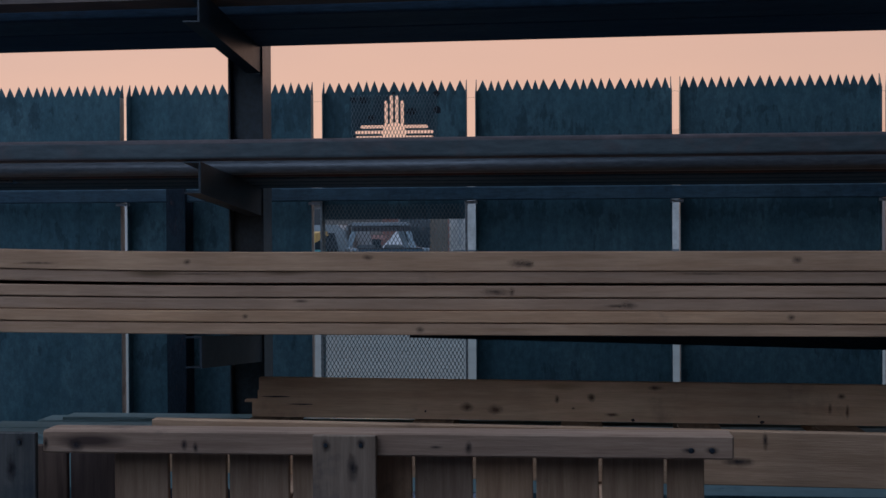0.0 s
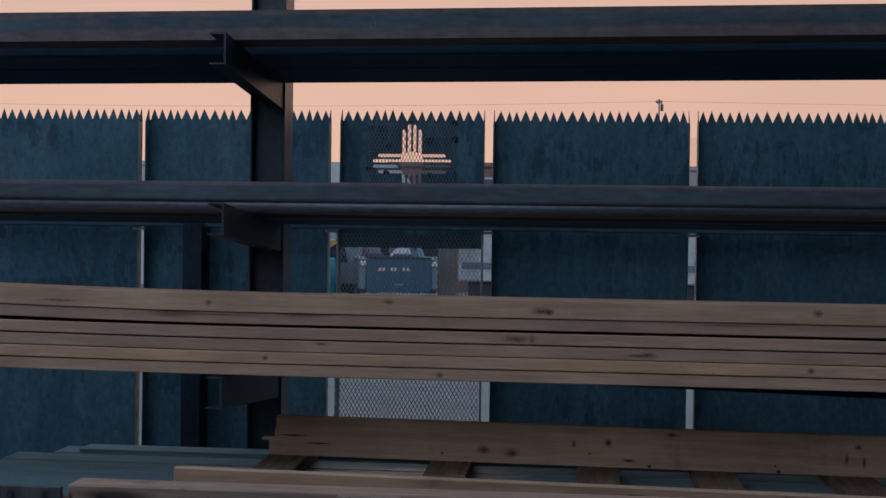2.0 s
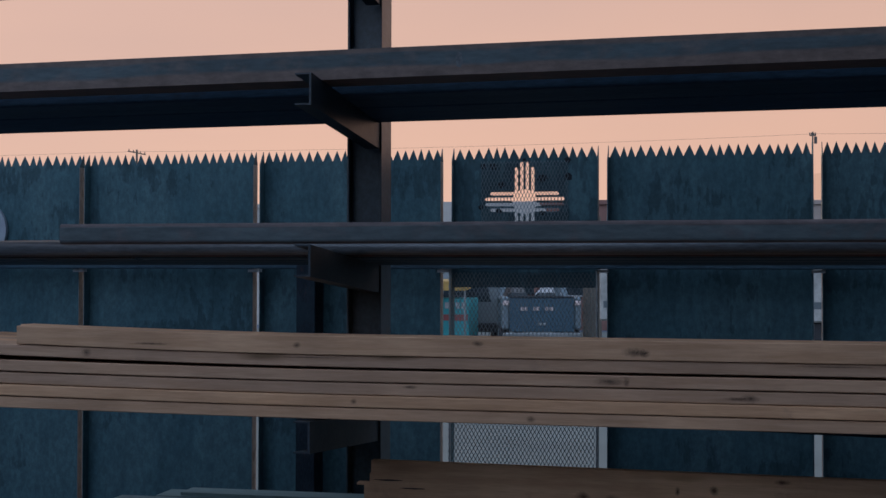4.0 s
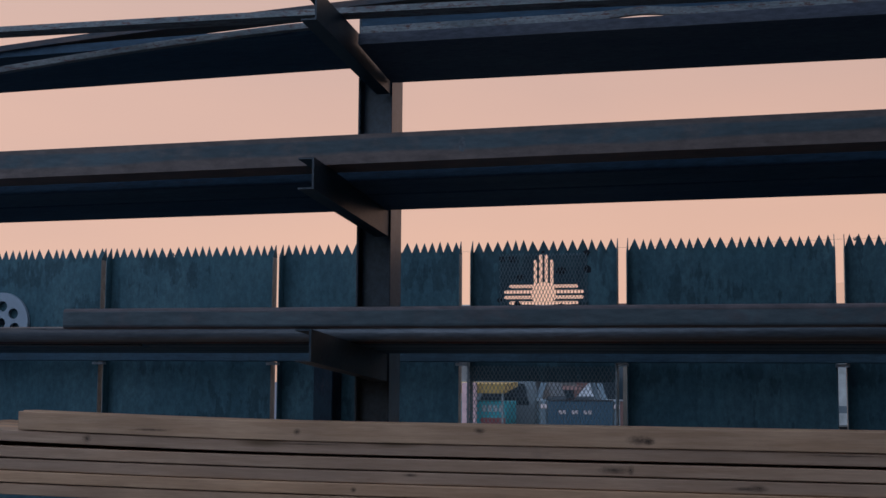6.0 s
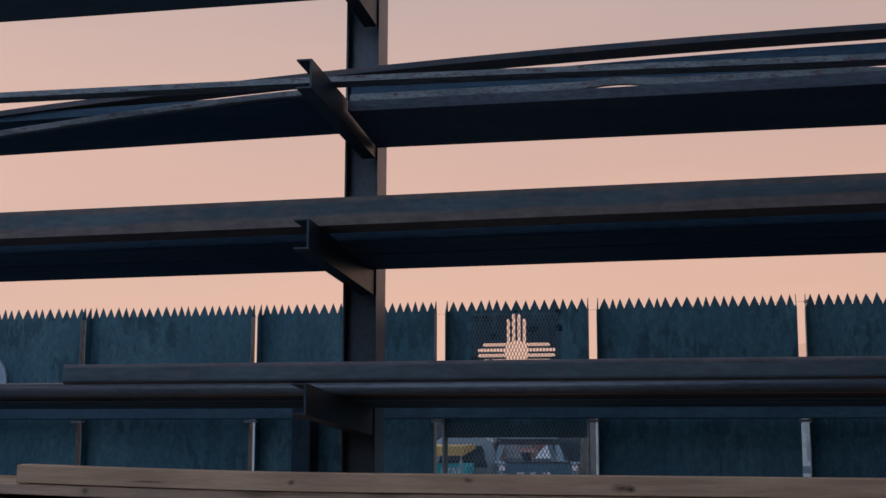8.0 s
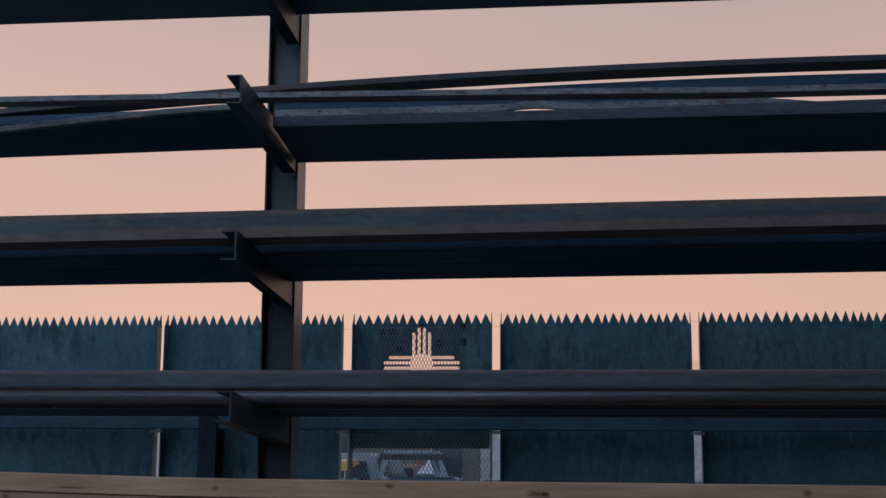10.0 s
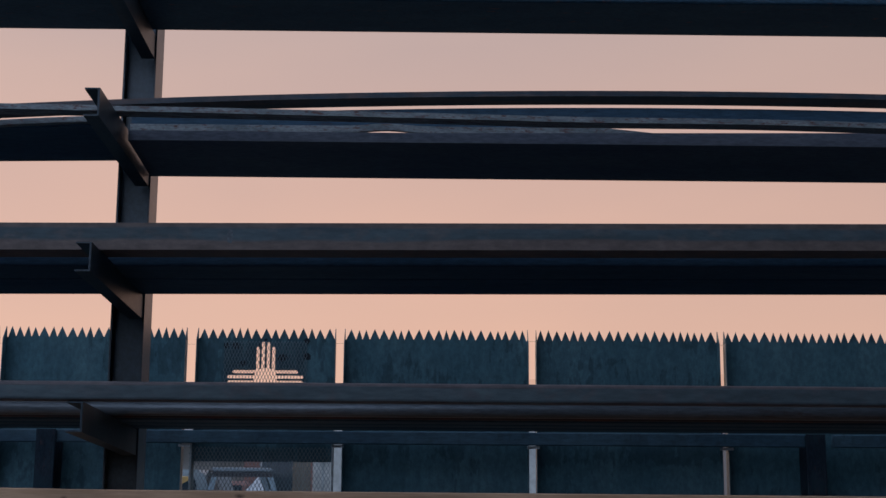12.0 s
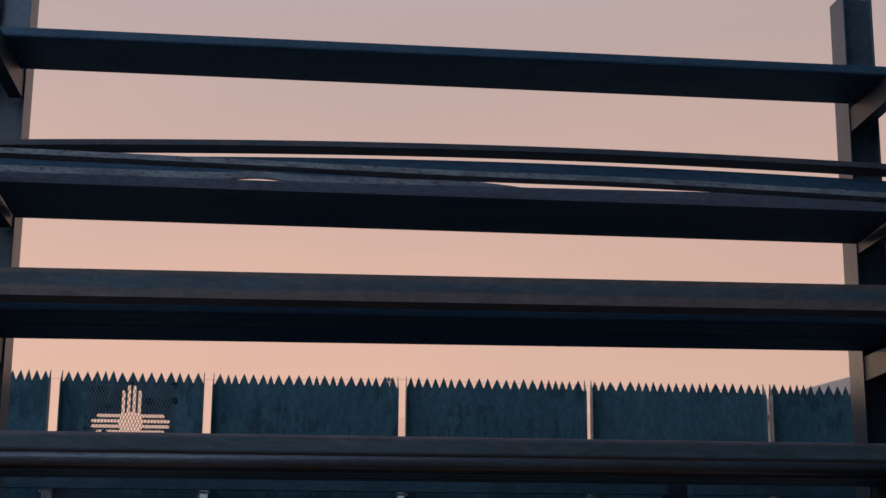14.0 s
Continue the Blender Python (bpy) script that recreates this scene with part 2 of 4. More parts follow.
def glow(name, col, strength=1.0):
    m = bpy.data.materials.new(name)
    m.use_nodes = True
    nt = m.node_tree
    nt.nodes.clear()
    o, e = nt.nodes.new("ShaderNodeOutputMaterial"), nt.nodes.new("ShaderNodeEmission")
    e.inputs[0].default_value, e.inputs[1].default_value = (*col, 1), strength
    nt.links.new(e.outputs[0], o.inputs[0])
    return m


M_FENCE = steel("fence_plate", (0.050, 0.104, 0.119), (0.067, 0.125, 0.138), (0.040, 0.088, 0.105), 0.53, (0.45, 0.65), 0.0, (1.2, 1, 0.8), 2.0, 30, 0.45, 0.08, 0.25, 0.6)
M_RACK = steel("rack_steel", (0.034, 0.056, 0.070), (0.052, 0.073, 0.086), (0.090, 0.074, 0.070), 0.60, (0.28, 0.46), 0.0, (1, 1, 1), 3.0, 50, 0.35, 0.5, 0.12, relief=0.06)
M_ARM = steel("arm_steel", (0.022, 0.034, 0.042), (0.038, 0.046, 0.052), (0.085, 0.058, 0.052), 0.60, (0.34, 0.48), 0.0, (1, 1, 1), 4.0, 50, 0.0, 0.28, 0.15, relief=0.04)
M_BROWN = steel("rolled_channel", (0.048, 0.060, 0.070), (0.024, 0.052, 0.070), (0.122, 0.078, 0.064), 0.42, (0.5, 0.75), 0.0, (0.5, 2.5, 5.0), 2.4, 70, 0.3, 0.25, 0.22)
M_TUBE = steel("tube_steel", (0.050, 0.060, 0.067), (0.080, 0.090, 0.096), (0.085, 0.048, 0.054), 0.56, (0.45, 0.7), 0.0, (0.5, 1.5, 1.5), 3.0, 60, 0.3, 0.3)
M_FRONT = banded("streaked_channel", (0.060, 0.082, 0.088), (0.130, 0.094, 0.078), 0.098, 0.30, 0.84)
M_LONGTUBE = banded("grey_square_tube", (0.064, 0.082, 0.085), (0.090, 0.066, 0.062), 0.068, 0.06, 0.86, (0.42, 0.65), 0.6)
M_DARK = steel("dark_steel", (0.026, 0.060, 0.094), (0.040, 0.078, 0.114), (0.050, 0.042, 0.050), 0.60, (0.5, 0.75), 0.0, (0.4, 2, 2), 3.0, 50, 0.0, 0.2, 0.15)
M_RUSTY = steel("rusty_bar", (0.13, 0.145, 0.145), (0.23, 0.24, 0.23), (0.115, 0.055, 0.045), 0.53, (0.55, 0.8), 0.0, (0.8, 3, 3), 8.0, 70, 0.0, 0.3)
M_TRAY = steel("tray_steel", (0.070, 0.076, 0.094), (0.090, 0.094, 0.108), (0.085, 0.066, 0.066), 0.60, (0.5, 0.7), 0.0, (0.5, 2, 2), 3.0, 50, 0.0, 0.3, 0.15)
M_PIPE = steel("bright_pipe", (0.072, 0.084, 0.092), (0.105, 0.112, 0.118), (0.075, 0.055, 0.050), 0.58, (0.32, 0.44), 0.25, (0.3, 2, 2), 3.0, 60)
M_RUSTPIPE = steel("rusted_pipe", (0.030, 0.028, 0.036), (0.055, 0.042, 0.044), (0.085, 0.035, 0.032), 0.52, (0.55, 0.8), 0.1, (0.4, 2, 2), 4.0, 60)
M_HIGH = steel("specked_channel", (0.024, 0.056, 0.084), (0.036, 0.074, 0.102), (0.14, 0.068, 0.062), 0.59, (0.45, 0.65), 0.0, (0.7, 2, 2), 5.0, 60, 0.0, 0.2)
M_RUSTPOST = steel("rusted_post", (0.012, 0.020, 0.028), (0.020, 0.028, 0.036), (0.046, 0.028, 0.028), 0.58, (0.6, 0.85), 0.0, (2, 2, 0.6), 6.0, 60, 0.6, 0.1)
M_RAIL = steel("rail_steel", (0.024, 0.054, 0.074), (0.038, 0.072, 0.090), (0.022, 0.040, 0.054), 0.56, (0.45, 0.65), 0.0, (0.4, 2, 2), 3.0, 40, 0.4, 0.25, 0.2)
M_TAB = steel("bright_weld_tab", (0.42, 0.43, 0.42), (0.58, 0.58, 0.56), (0.25, 0.2, 0.17), 0.62, (0.4, 0.55), 0.0)
M_GALV = steel("galvanised", (0.17, 0.182, 0.175), (0.25, 0.26, 0.25), (0.16, 0.14, 0.125), 0.64, (0.45, 0.6), 0.2)
M_MESH = plain("expanded_metal", (0.108, 0.124, 0.122), 0.55, 0.2, 0.2, 9)
M_PATCH = plain("emblem_mesh", (0.115, 0.150, 0.160), 0.6, 0.0, 0.2, 9)
M_ALU = steel("grey_channel", (0.155, 0.225, 0.222), (0.195, 0.27, 0.262), (0.135, 0.195, 0.195), 0.60, (0.5, 0.65), 0.0, (0.3, 2, 2), 2.0, 40, 0.0, 0.15, grain=0.25)
M_LUMBER = wood("sawn_lumber", (0.478, 0.286, 0.168), (0.565, 0.355, 0.218), (0.25, 0.150, 0.080), 1.0, (0.27, 0.180, 0.125), 0.62)
M_PLANK = wood("old_plank", (0.54, 0.338, 0.210), (0.64, 0.425, 0.275), (0.38, 0.235, 0.13), 0.8, (0.26, 0.172, 0.115), 0.56)
M_PALLET = wood("pallet_rail", (0.34, 0.208, 0.132), (0.46, 0.297, 0.190), (0.09, 0.055, 0.04), 1.0, (0.04, 0.038, 0.042), 0.58)
M_SLAT = wood("pallet_slat", (0.345, 0.213, 0.134), (0.465, 0.305, 0.195), (0.10, 0.06, 0.045), 1.0, (0.06, 0.042, 0.04), 0.58, "z")
M_GREYWOOD = wood("weathered_board", (0.27, 0.180, 0.118), (0.36, 0.25, 0.165), (0.10, 0.085, 0.075), 1.0, (0.055, 0.06, 0.062), 0.54, "z")
M_WETWOOD = wood("damp_board", (0.060, 0.064, 0.064), (0.10, 0.10, 0.095), (0.03, 0.035, 0.04), 1.0, (0.022, 0.036, 0.046), 0.5, "z")
# slat wood in a darker tone, standing in for shade on the recessed slats
M_SHADESLAT = wood("shaded_slat", (0.085, 0.058, 0.046), (0.13, 0.09, 0.07), (0.05, 0.035, 0.03), 1.0, (0.03, 0.028, 0.03), 0.55, "z")
M_LOOSE = wood("loose_board", (0.33, 0.208, 0.128), (0.435, 0.285, 0.182), (0.10, 0.055, 0.035), 0.9, (0.06, 0.042, 0.036), 0.6)
M_STAIN = mark("dark_wood_stain", (0.035, 0.030, 0.032), 0.85)
M_SCORCH = plain("scorched_weld", (0.008, 0.011, 0.015), 0.9)
M_CROSS = wood("cross_board", (0.14, 0.092, 0.058), (0.20, 0.135, 0.088), (0.07, 0.045, 0.03), 1.0, (0.04, 0.035, 0.035), 0.62, "y")
M_NAIL = plain("dark_nail", (0.03, 0.04, 0.05), 0.5, 0.6)
# light brown that paints the western glow onto the flange sides
M_LITEDGE = steel("lit_edge_tone", (0.30, 0.26, 0.225), (0.39, 0.34, 0.29), (0.22, 0.18, 0.15), 0.58, (0.6, 0.8), 0.0, (1, 1, 0.5), 3.0, 40)
M_SHADEWALL = plain("shade_wall_dark", (0.022, 0.028, 0.036), 0.9, 0, 0.25, 1.0)
M_LUMKNOT = mark("lumber_knot", (0.17, 0.112, 0.078), 0.72)
M_KNOT = mark("knot_wood", (0.20, 0.105, 0.068), 0.85)
M_CRACK = plain("split_wood", (0.045, 0.030, 0.026), 0.9)
M_SCUFF = plain("chalk_scuff", (0.085, 0.095, 0.10), 0.9, 0, 0.4, 60)
M_DISC = plain("white_painted_metal", (0.26, 0.30, 0.33), 0.5, 0.1, 0.15)
M_GROUND = plain("yard_bounce_tint", (0.070, 0.090, 0.118), 0.9, 0, 0.25, 1.5)
M_LOT = plain("concrete_lot", (0.112, 0.122, 0.105), 0.9, 0, 0.15, 0.7)


# ---- mesh helpers ----
def group(name, loc, label, category, grp="", kind=""):
    e = new(name)
    e.location = loc
    e.empty_display_size = 0.1
    return tagged(e, label, category, grp, kind)


def part(name, bm, mat, parent=None, label="", smooth=False):
    me = bpy.data.meshes.new(name)
    bm.normal_update()
    bm.to_mesh(me)
    bm.free()
    me.materials.append(mat)
    if smooth:
        for p in me.polygons:
            p.use_smooth = True
    ob = new(name, me)
    if parent is not None:
        ob.parent = parent
    if label:
        ob["label"] = label
    return ob


def box(bm, x0, x1, y0, y1, z0, z1, bev=0.0):
    r = bmesh.ops.create_cube(bm, size=1.0, matrix=Matrix.Translation(((x0 + x1) / 2, (y0 + y1) / 2, (z0 + z1) / 2)) @ Matrix.Diagonal((abs(x1 - x0), abs(y1 - y0), abs(z1 - z0), 1)))
    if bev:
        es = {e for v in r["verts"] for e in v.link_edges}
        bmesh.ops.bevel(bm, geom=list(es), offset=bev, segments=1, affect="EDGES", profile=0.5)
    return bm


def boxm(*a, bev=0.0):
    return box(bmesh.new(), *a, bev=bev)


def prism(bm, prof, x0, x1, steps=1, bow=None):
    """A closed profile of (y, z) drawn along x; bow(u) gives an offset (y, z) along the length."""
    rings = []
    for i in range(steps + 1):
        u = i / steps
        dy, dz = bow(u) if bow else (0, 0)
        rings.append([bm.verts.new((x0 + (x1 - x0) * u, y + dy, z + dz)) for y, z in prof])
    n = len(prof)
    for a, b in zip(rings, rings[1:]):
        for i in range(n):
            bm.faces.new((a[i], b[i], b[(i + 1) % n], a[(i + 1) % n]))
    bm.faces.new(rings[0])
    bm.faces.new(rings[-1][::-1])
    bmesh.ops.recalc_face_normals(bm, faces=bm.faces)
    return bm


def channel_prof(h, w, t=0.008, flip=1):
    """C-section, web at y=0 facing the yard, flanges towards +y (flip=1)."""
    p = [(0, 0), (w, 0), (w, t), (t, t * 1.3), (t, h - t * 1.3), (w, h - t), (w, h), (0, h)]
    return [(y * flip, z) for y, z in p]


def angle_prof(w, t=0.005):
    return [(0, 0), (w, 0), (w, t), (t, t), (t, w), (0, w)]


def round_prof(r, n=20, flat=1.0):
    return [(r * math.cos(2 * math.pi * i / n), r + r * flat * math.sin(2 * math.pi * i / n)) for i in range(n)]


def trough_prof(w, h, t, r):
    """A channel lying on its web, flanges up, with rounded lower corners."""
    out = [(t, h), (0.0, h)]
    for k in range(6):
        a = radians(180 + 18 * k)
        out.append((r + r * math.cos(a), r + r * math.sin(a)))
    for k in range(6):
        a = radians(270 + 18 * k)
        out.append((w - r + r * math.cos(a), r + r * math.sin(a)))
    return out + [(w, h), (w - t, h), (w - t, t), (t, t)]


def tube_prof(w, h, r=0.01):
    out = []
    for cx, cy, a0 in ((w - r, h - r, 0), (r, h - r, 90), (r, r, 180), (w - r, r, 270)):
        for k in range(4):
            a = radians(a0 + k * 30)
            out.append((cx + r * math.cos(a), cy + r * math.sin(a)))
    return out


# ---- ground ----
bm = bmesh.new()
bmesh.ops.create_grid(bm, x_segments=60, y_segments=60, size=1.0)
for v in bm.verts:
    v.co.x = math.copysign(abs(v.co.x) ** 3, v.co.x) * 2600
    v.co.y = math.copysign(abs(v.co.y) ** 3, v.co.y) * 2600
# unseen ground; its blue-grey tint is set to lift undersides with bounce light
ground = tagged(part("ground", bm, M_GROUND), "unseen yard ground reaching to the horizon, tinted for bluish bounce light", "ground", kind="structure")
tagged(part("pavement", boxm(-60, 60, 1.2, 34, -0.05, 0.03), M_LOT), "pale worn concrete street beyond the fence", "pavement", kind="structure")

# unseen walls added to block low sky light, most strongly on the right
tagged(part("wall_workshop", boxm(4.5, 4.8, -11.5, -0.4, 0, 11.0), M_SHADEWALL), "tall unseen dark wall added to shade the yard's right side", "wall", kind="structure")
tagged(part("wall_neighbour", boxm(-5.5, -5.2, -11.5, -0.5, 0, 2.9), M_SHADEWALL), "low unseen dark wall added to shade the yard's left side", "wall", kind="structure")
tagged(part("wall_shed", boxm(-0.5, 4.8, -11.8, -11.5, 0, 11.0), M_SHADEWALL), "tall unseen dark wall added behind the yard to cut sky light", "wall", kind="structure")
tagged(part("wall_rear", boxm(-5.5, -0.5, -11.8, -11.5, 0, 3.6), M_SHADEWALL), "low unseen dark wall added at the back to cut sky light", "wall", kind="structure")

# ---- fence ----
FTOP, FVAL = 2.447, 2.388
FD = 0.066
fence = group("fence", (0, 0, 0), "dark blue-grey steel plate fence with saw-tooth top", "fence", kind="structure")
rng = random.Random(5)


def teeth_top(x0, x1, n):
    """Points of the saw-tooth edge, irregular as cut by hand."""
    ws = [rng.uniform(0.78, 1.25) for _ in range(n)]
    k = (x1 - x0 - 0.016) / sum(ws)
    x, pts = x0 + 0.008, [(x0 + 0.008, FVAL)]
    for w in ws:
        w *= k
        pts.append((x + w * rng.uniform(0.44, 0.56), FTOP + rng.uniform(-0.004, 0.004)))
        x += w
        pts.append((x, FVAL + rng.uniform(-0.002, 0.002)))
    return pts


def extrude_y(bm, depth):
    r = bmesh.ops.extrude_face_region(bm, geom=list(bm.faces))
    bmesh.ops.translate(bm, verts=[g for g in r["geom"] if isinstance(g, bmesh.types.BMVert)], vec=(0, depth, 0))
    bmesh.ops.recalc_face_normals(bm, faces=bm.faces)


def flange(bm, x, top=FTOP):
    """A bent edge of a panel, turned towards the yard, ending in a thin spike."""
    vs = []
    for dx in (-0.0018, 0.0018):
        vs.append([bm.verts.new((x + dx, y, z)) for y, z in ((-FD, 0.05), (0.0, 0.05), (0.0, FVAL + 0.004), (-0.012, top), (-FD, FVAL - 0.012))])
    a, b = vs
    bm.faces.new(a)
    bm.faces.new(b[::-1])
    for i in range(5):
        bm.faces.new((a[i], b[i], b[(i + 1) % 5], a[(i + 1) % 5]))


def fence_panel(x0, x1, n, low=0.05):
    bm = bmesh.new()
    pts = [(x1, low), (x0, low), (x0, FVAL)] + teeth_top(x0, x1, n) + [(x1, FVAL)]
    bm.faces.new([bm.verts.new((x, 0, z)) for x, z in pts])
    extrude_y(bm, 0.004)
    flange(bm, x0 + 0.0018)
    flange(bm, x1 - 0.0018)
    bmesh.ops.recalc_face_normals(bm, faces=bm.faces)
    p = part("fence_panel", bm, M_FENCE, fence)
    # thin pale strips give the flanges their lit side by colour
    for x in (x0 - 0.0016, x1 + 0.0002):
        part("edge_strip", boxm(x, x + 0.0014, -FD + 0.001, 0.0, 0.06, FVAL - 0.014), M_LITEDGE, p, "brownish strip with west glow painted on the flange")
    return p


# slit edges along the fence, left to right
PANELS = [(-4.66, -3.62), (-3.585, -2.543), (-2.512, -1.508), (-1.470, -0.458), (0.423, 1.449), (1.493, 2.516), (2.550, 3.567), (3.604, 4.62), (4.66, 5.67)]
for a, b in PANELS:
    fence_panel(a, b, 21, 1.707 if abs(a - 3.604) < 0.01 else 0.05)
# mid rail, in lengths between the posts
RAIL_Z0, RAIL_Z1 = 1.803, 1.873
for a, b in ((-4.66, -1.226), (-1.12, 2.95), (3.11, 5.66)):
    bm = prism(bmesh.new(), [(y - 0.135, z + RAIL_Z0) for y, z in tube_prof(0.044, RAIL_Z1 - RAIL_Z0, 0.006)], a, b)
    part("rail", bm, M_RAIL, fence, "dark square-tube rail")
for x in (-1.226, 2.953):
    bm = boxm(x, x + 0.104, -0.16, -0.148, 0, 1.874, bev=0.002)
    box(bm, x + 0.046, x + 0.058, -0.148, -0.02, 0, 1.870)
    box(bm, x, x + 0.104, -0.02, -0.008, 0, 1.872)
    part("fence_post", bm, M_RUSTPOST, fence, "rusted rolled-steel post")
for x in (-2.528, -1.489, -0.435, 0.398, 1.471, 2.533, 3.586):
    part("weld_tab", boxm(x - 0.032, x + 0.034, -0.104, -0.064, 1.785, 1.800, bev=0.001), M_TAB, fence, "small pale weld tab")

# ---- gate with cut-out sun emblem ----
gate = group("gate", (0, 0, 0), "steel gate leaf with pierced sun emblem and mesh", "gate", kind="structure")
GX0, GX1 = -0.398, 0.374
EX, EZ = -0.018, 2.160


def stadium(cx, cz, hx, hz, n=6):
    """A slot with round ends."""
    pts = []
    if hx > hz:
        for s, a0 in ((1, -90), (-1, 90)):
            for k in range(n + 1):
                a = radians(a0 + 180 * k / n)
                pts.append((cx + s * (hx - hz) + hz * math.cos(a), cz + hz * math.sin(a)))
    else:
        for s, a0 in ((1, 0), (-1, 180)):
            for k in range(n + 1):
                a = radians(a0 + 180 * k / n)
                pts.append((cx + hx * math.cos(a), cz + s * (hz - hx) + hx * math.sin(a)))
    return pts


from mathutils.geometry import delaunay_2d_cdt

R0 = 0.066
holes = [[(EX + R0 * math.cos(2 * math.pi * k / 32), EZ + R0 * math.sin(2 * math.pi * k / 32)) for k in range(32)]]
for off, end in ((-0.0435, 0.183), (-0.0145, 0.211), (0.0145, 0.211), (0.0435, 0.183)):
    start = 0.030
    mid, half = (start + end) / 2, (end - start) / 2
    for s in (1, -1):
        holes.append(stadium(EX + s * mid, EZ + off, half, 0.0088))
        holes.append(stadium(EX + off, EZ + s * mid, 0.0088, half))
outer = [(GX1, 1.707), (GX0, 1.707), (GX0, FVAL)] + teeth_top(GX0, GX1, 15) + [(GX1, FVAL)]
vs, edges, cuts = [], [], [outer] + holes
for loop in cuts:
    k = len(vs)
    vs += [Vector(p) for p in loop]
    edges += [(k + i, k + (i + 1) % len(loop)) for i in range(len(loop))]
tv, te, tf, *_ = delaunay_2d_cdt(vs, edges, [], 0, 1e-6)


def inside(p, loop):
    c = False
    for (x0, z0), (x1, z1) in zip(loop, loop[1:] + loop[:1]):
        if (z0 > p[1]) != (z1 > p[1]) and p[0] < (x1 - x0) * (p[1] - z0) / (z1 - z0) + x0:
            c = not c
    return c


bm = bmesh.new()
bv = [bm.verts.new((v.x, 0, v.y)) for v in tv]
for f in tf:
    m = sum((tv[i] for i in f), Vector((0, 0))) / len(f)
    if inside(m, outer) and not any(inside(m, h) for h in holes):
        bm.faces.new([bv[i] for i in f])
bmesh.ops.delete(bm, geom=[v for v in bm.verts if not v.link_faces], context="VERTS")
extrude_y(bm, 0.004)
flange(bm, GX0 + 0.0018)
flange(bm, GX1 - 0.0018)
part("upper_plate", bm, M_FENCE, gate, "dark plate pierced by a rayed sun")


def expanded(x0, x1, z0, z1, dx, dz, w, y, t=0.003):
    """Expanded metal: zigzag strands that meet in upright diamonds."""
    verts, faces = [], []

    def strand(ax, az, bx, bz):
        k = len(verts)
        d = Vector((bx - ax, bz - az)).normalized() * (w / 2)
        for px, pz in ((ax - d.y, az + d.x), (ax + d.y, az - d.x), (bx + d.y, bz - d.x), (bx - d.y, bz + d.x)):
            verts.append((px, y, pz))
            verts.append((px, y + t, pz))
        q = [k, k + 2, k + 4, k + 6]
        faces.append(tuple(q))
        faces.append(tuple(v + 1 for v in q[::-1]))
        for i in range(4):
            a, b = q[i], q[(i + 1) % 4]
            faces.append((a, a + 1, b + 1, b))

    cols, rows = int((x1 - x0) / dx), int((z1 - z0) / dz * 2)
    for c in range(cols):
        for r in range(rows):
            za, zb = z0 + r * dz / 2, z0 + (r + 1) * dz / 2
            xa, xm = x0 + c * dx, x0 + (c + 0.5) * dx
            if r % 2:
                xa, xm = xm, xa
            strand(xa, za, xm, zb)
            xa2, xm2 = (x0 + (c + 1) * dx, x0 + (c + 0.5) * dx)
            if r % 2:
                xa2, xm2 = xm2, xa2
            strand(xa2, za, xm2, zb)
    b = bmesh.new()
    me = bpy.data.meshes.new("tmp")
    me.from_pydata(verts, [], faces)
    b.from_mesh(me)
    bpy.data.meshes.remove(me)
    return b


part("emblem_screen", expanded(-0.252, 0.214, 1.93, 2.383, 0.0179, 0.0405, 0.0027, -0.006), M_PATCH, gate, "expanded metal patch over the emblem")
part("lower_screen", expanded(-0.407, 0.383, 0.06, 1.80, 0.0208, 0.0375, 0.0031, -0.095), M_MESH, gate, "expanded metal screen of upright diamonds")
part("lower_screen", expanded(3.600, 4.49, 0.06, 1.80, 0.0208, 0.0375, 0.0031, -0.095), M_MESH, fence, "expanded metal screen of upright diamonds")
for a, b in ((GX0 - 0.004, GX0 + 0.006), (GX1 - 0.006, GX1 + 0.004)):
    part("screen_edge", boxm(a, b, -0.112, -0.099, 0.06, 1.80, bev=0.001), M_GALV, gate)

for x, z, r in ((-0.24, 2.349, 0.020), (-0.186, 2.349, 0.025), (-0.14, 2.253, 0.022), (0.075, 2.283, 0.028), (0.21, 2.378, 0.018), (0.212, 2.288, 0.025), (-0.252, 2.133, 0.016), (-0.155, 2.113, 0.018), (0.078, 2.10, 0.018), (-0.02, 2.383, 0.01)):
    bm = bmesh.new()
    vs = [bm.verts.new((x + r * (0.7 + 0.45 * rng.random()) * math.cos(a), -0.0012, z + r * (0.6 + 0.4 * rng.random()) * math.sin(a))) for a in [2 * math.pi * k / 11 for k in range(11)]]
    bm.faces.new(vs)
    extrude_y(bm, 0.0009)
    part("weld_scorch", bm, M_SCORCH, gate, "black scorched weld spot")

# ---- storage rack ----
XP, YF, YB = (-0.419, 3.322), -1.956, -1.806
PW = 0.138
rack = group("storage_rack", (-0.35, -1.88, 0), "dark steel cantilever rack with angled-up channel arms", "rack")
ARM = [0.80, 1.298, 1.868, 2.424, 2.984, 3.542]
REACH, DROP, DEEP = 0.862, 0.062, 0.104


def arm_top(level, y):
    """Height of an arm's upper face at a place between tip and post."""
    return ARM[level] - DROP * (y - (YF - REACH)) / REACH


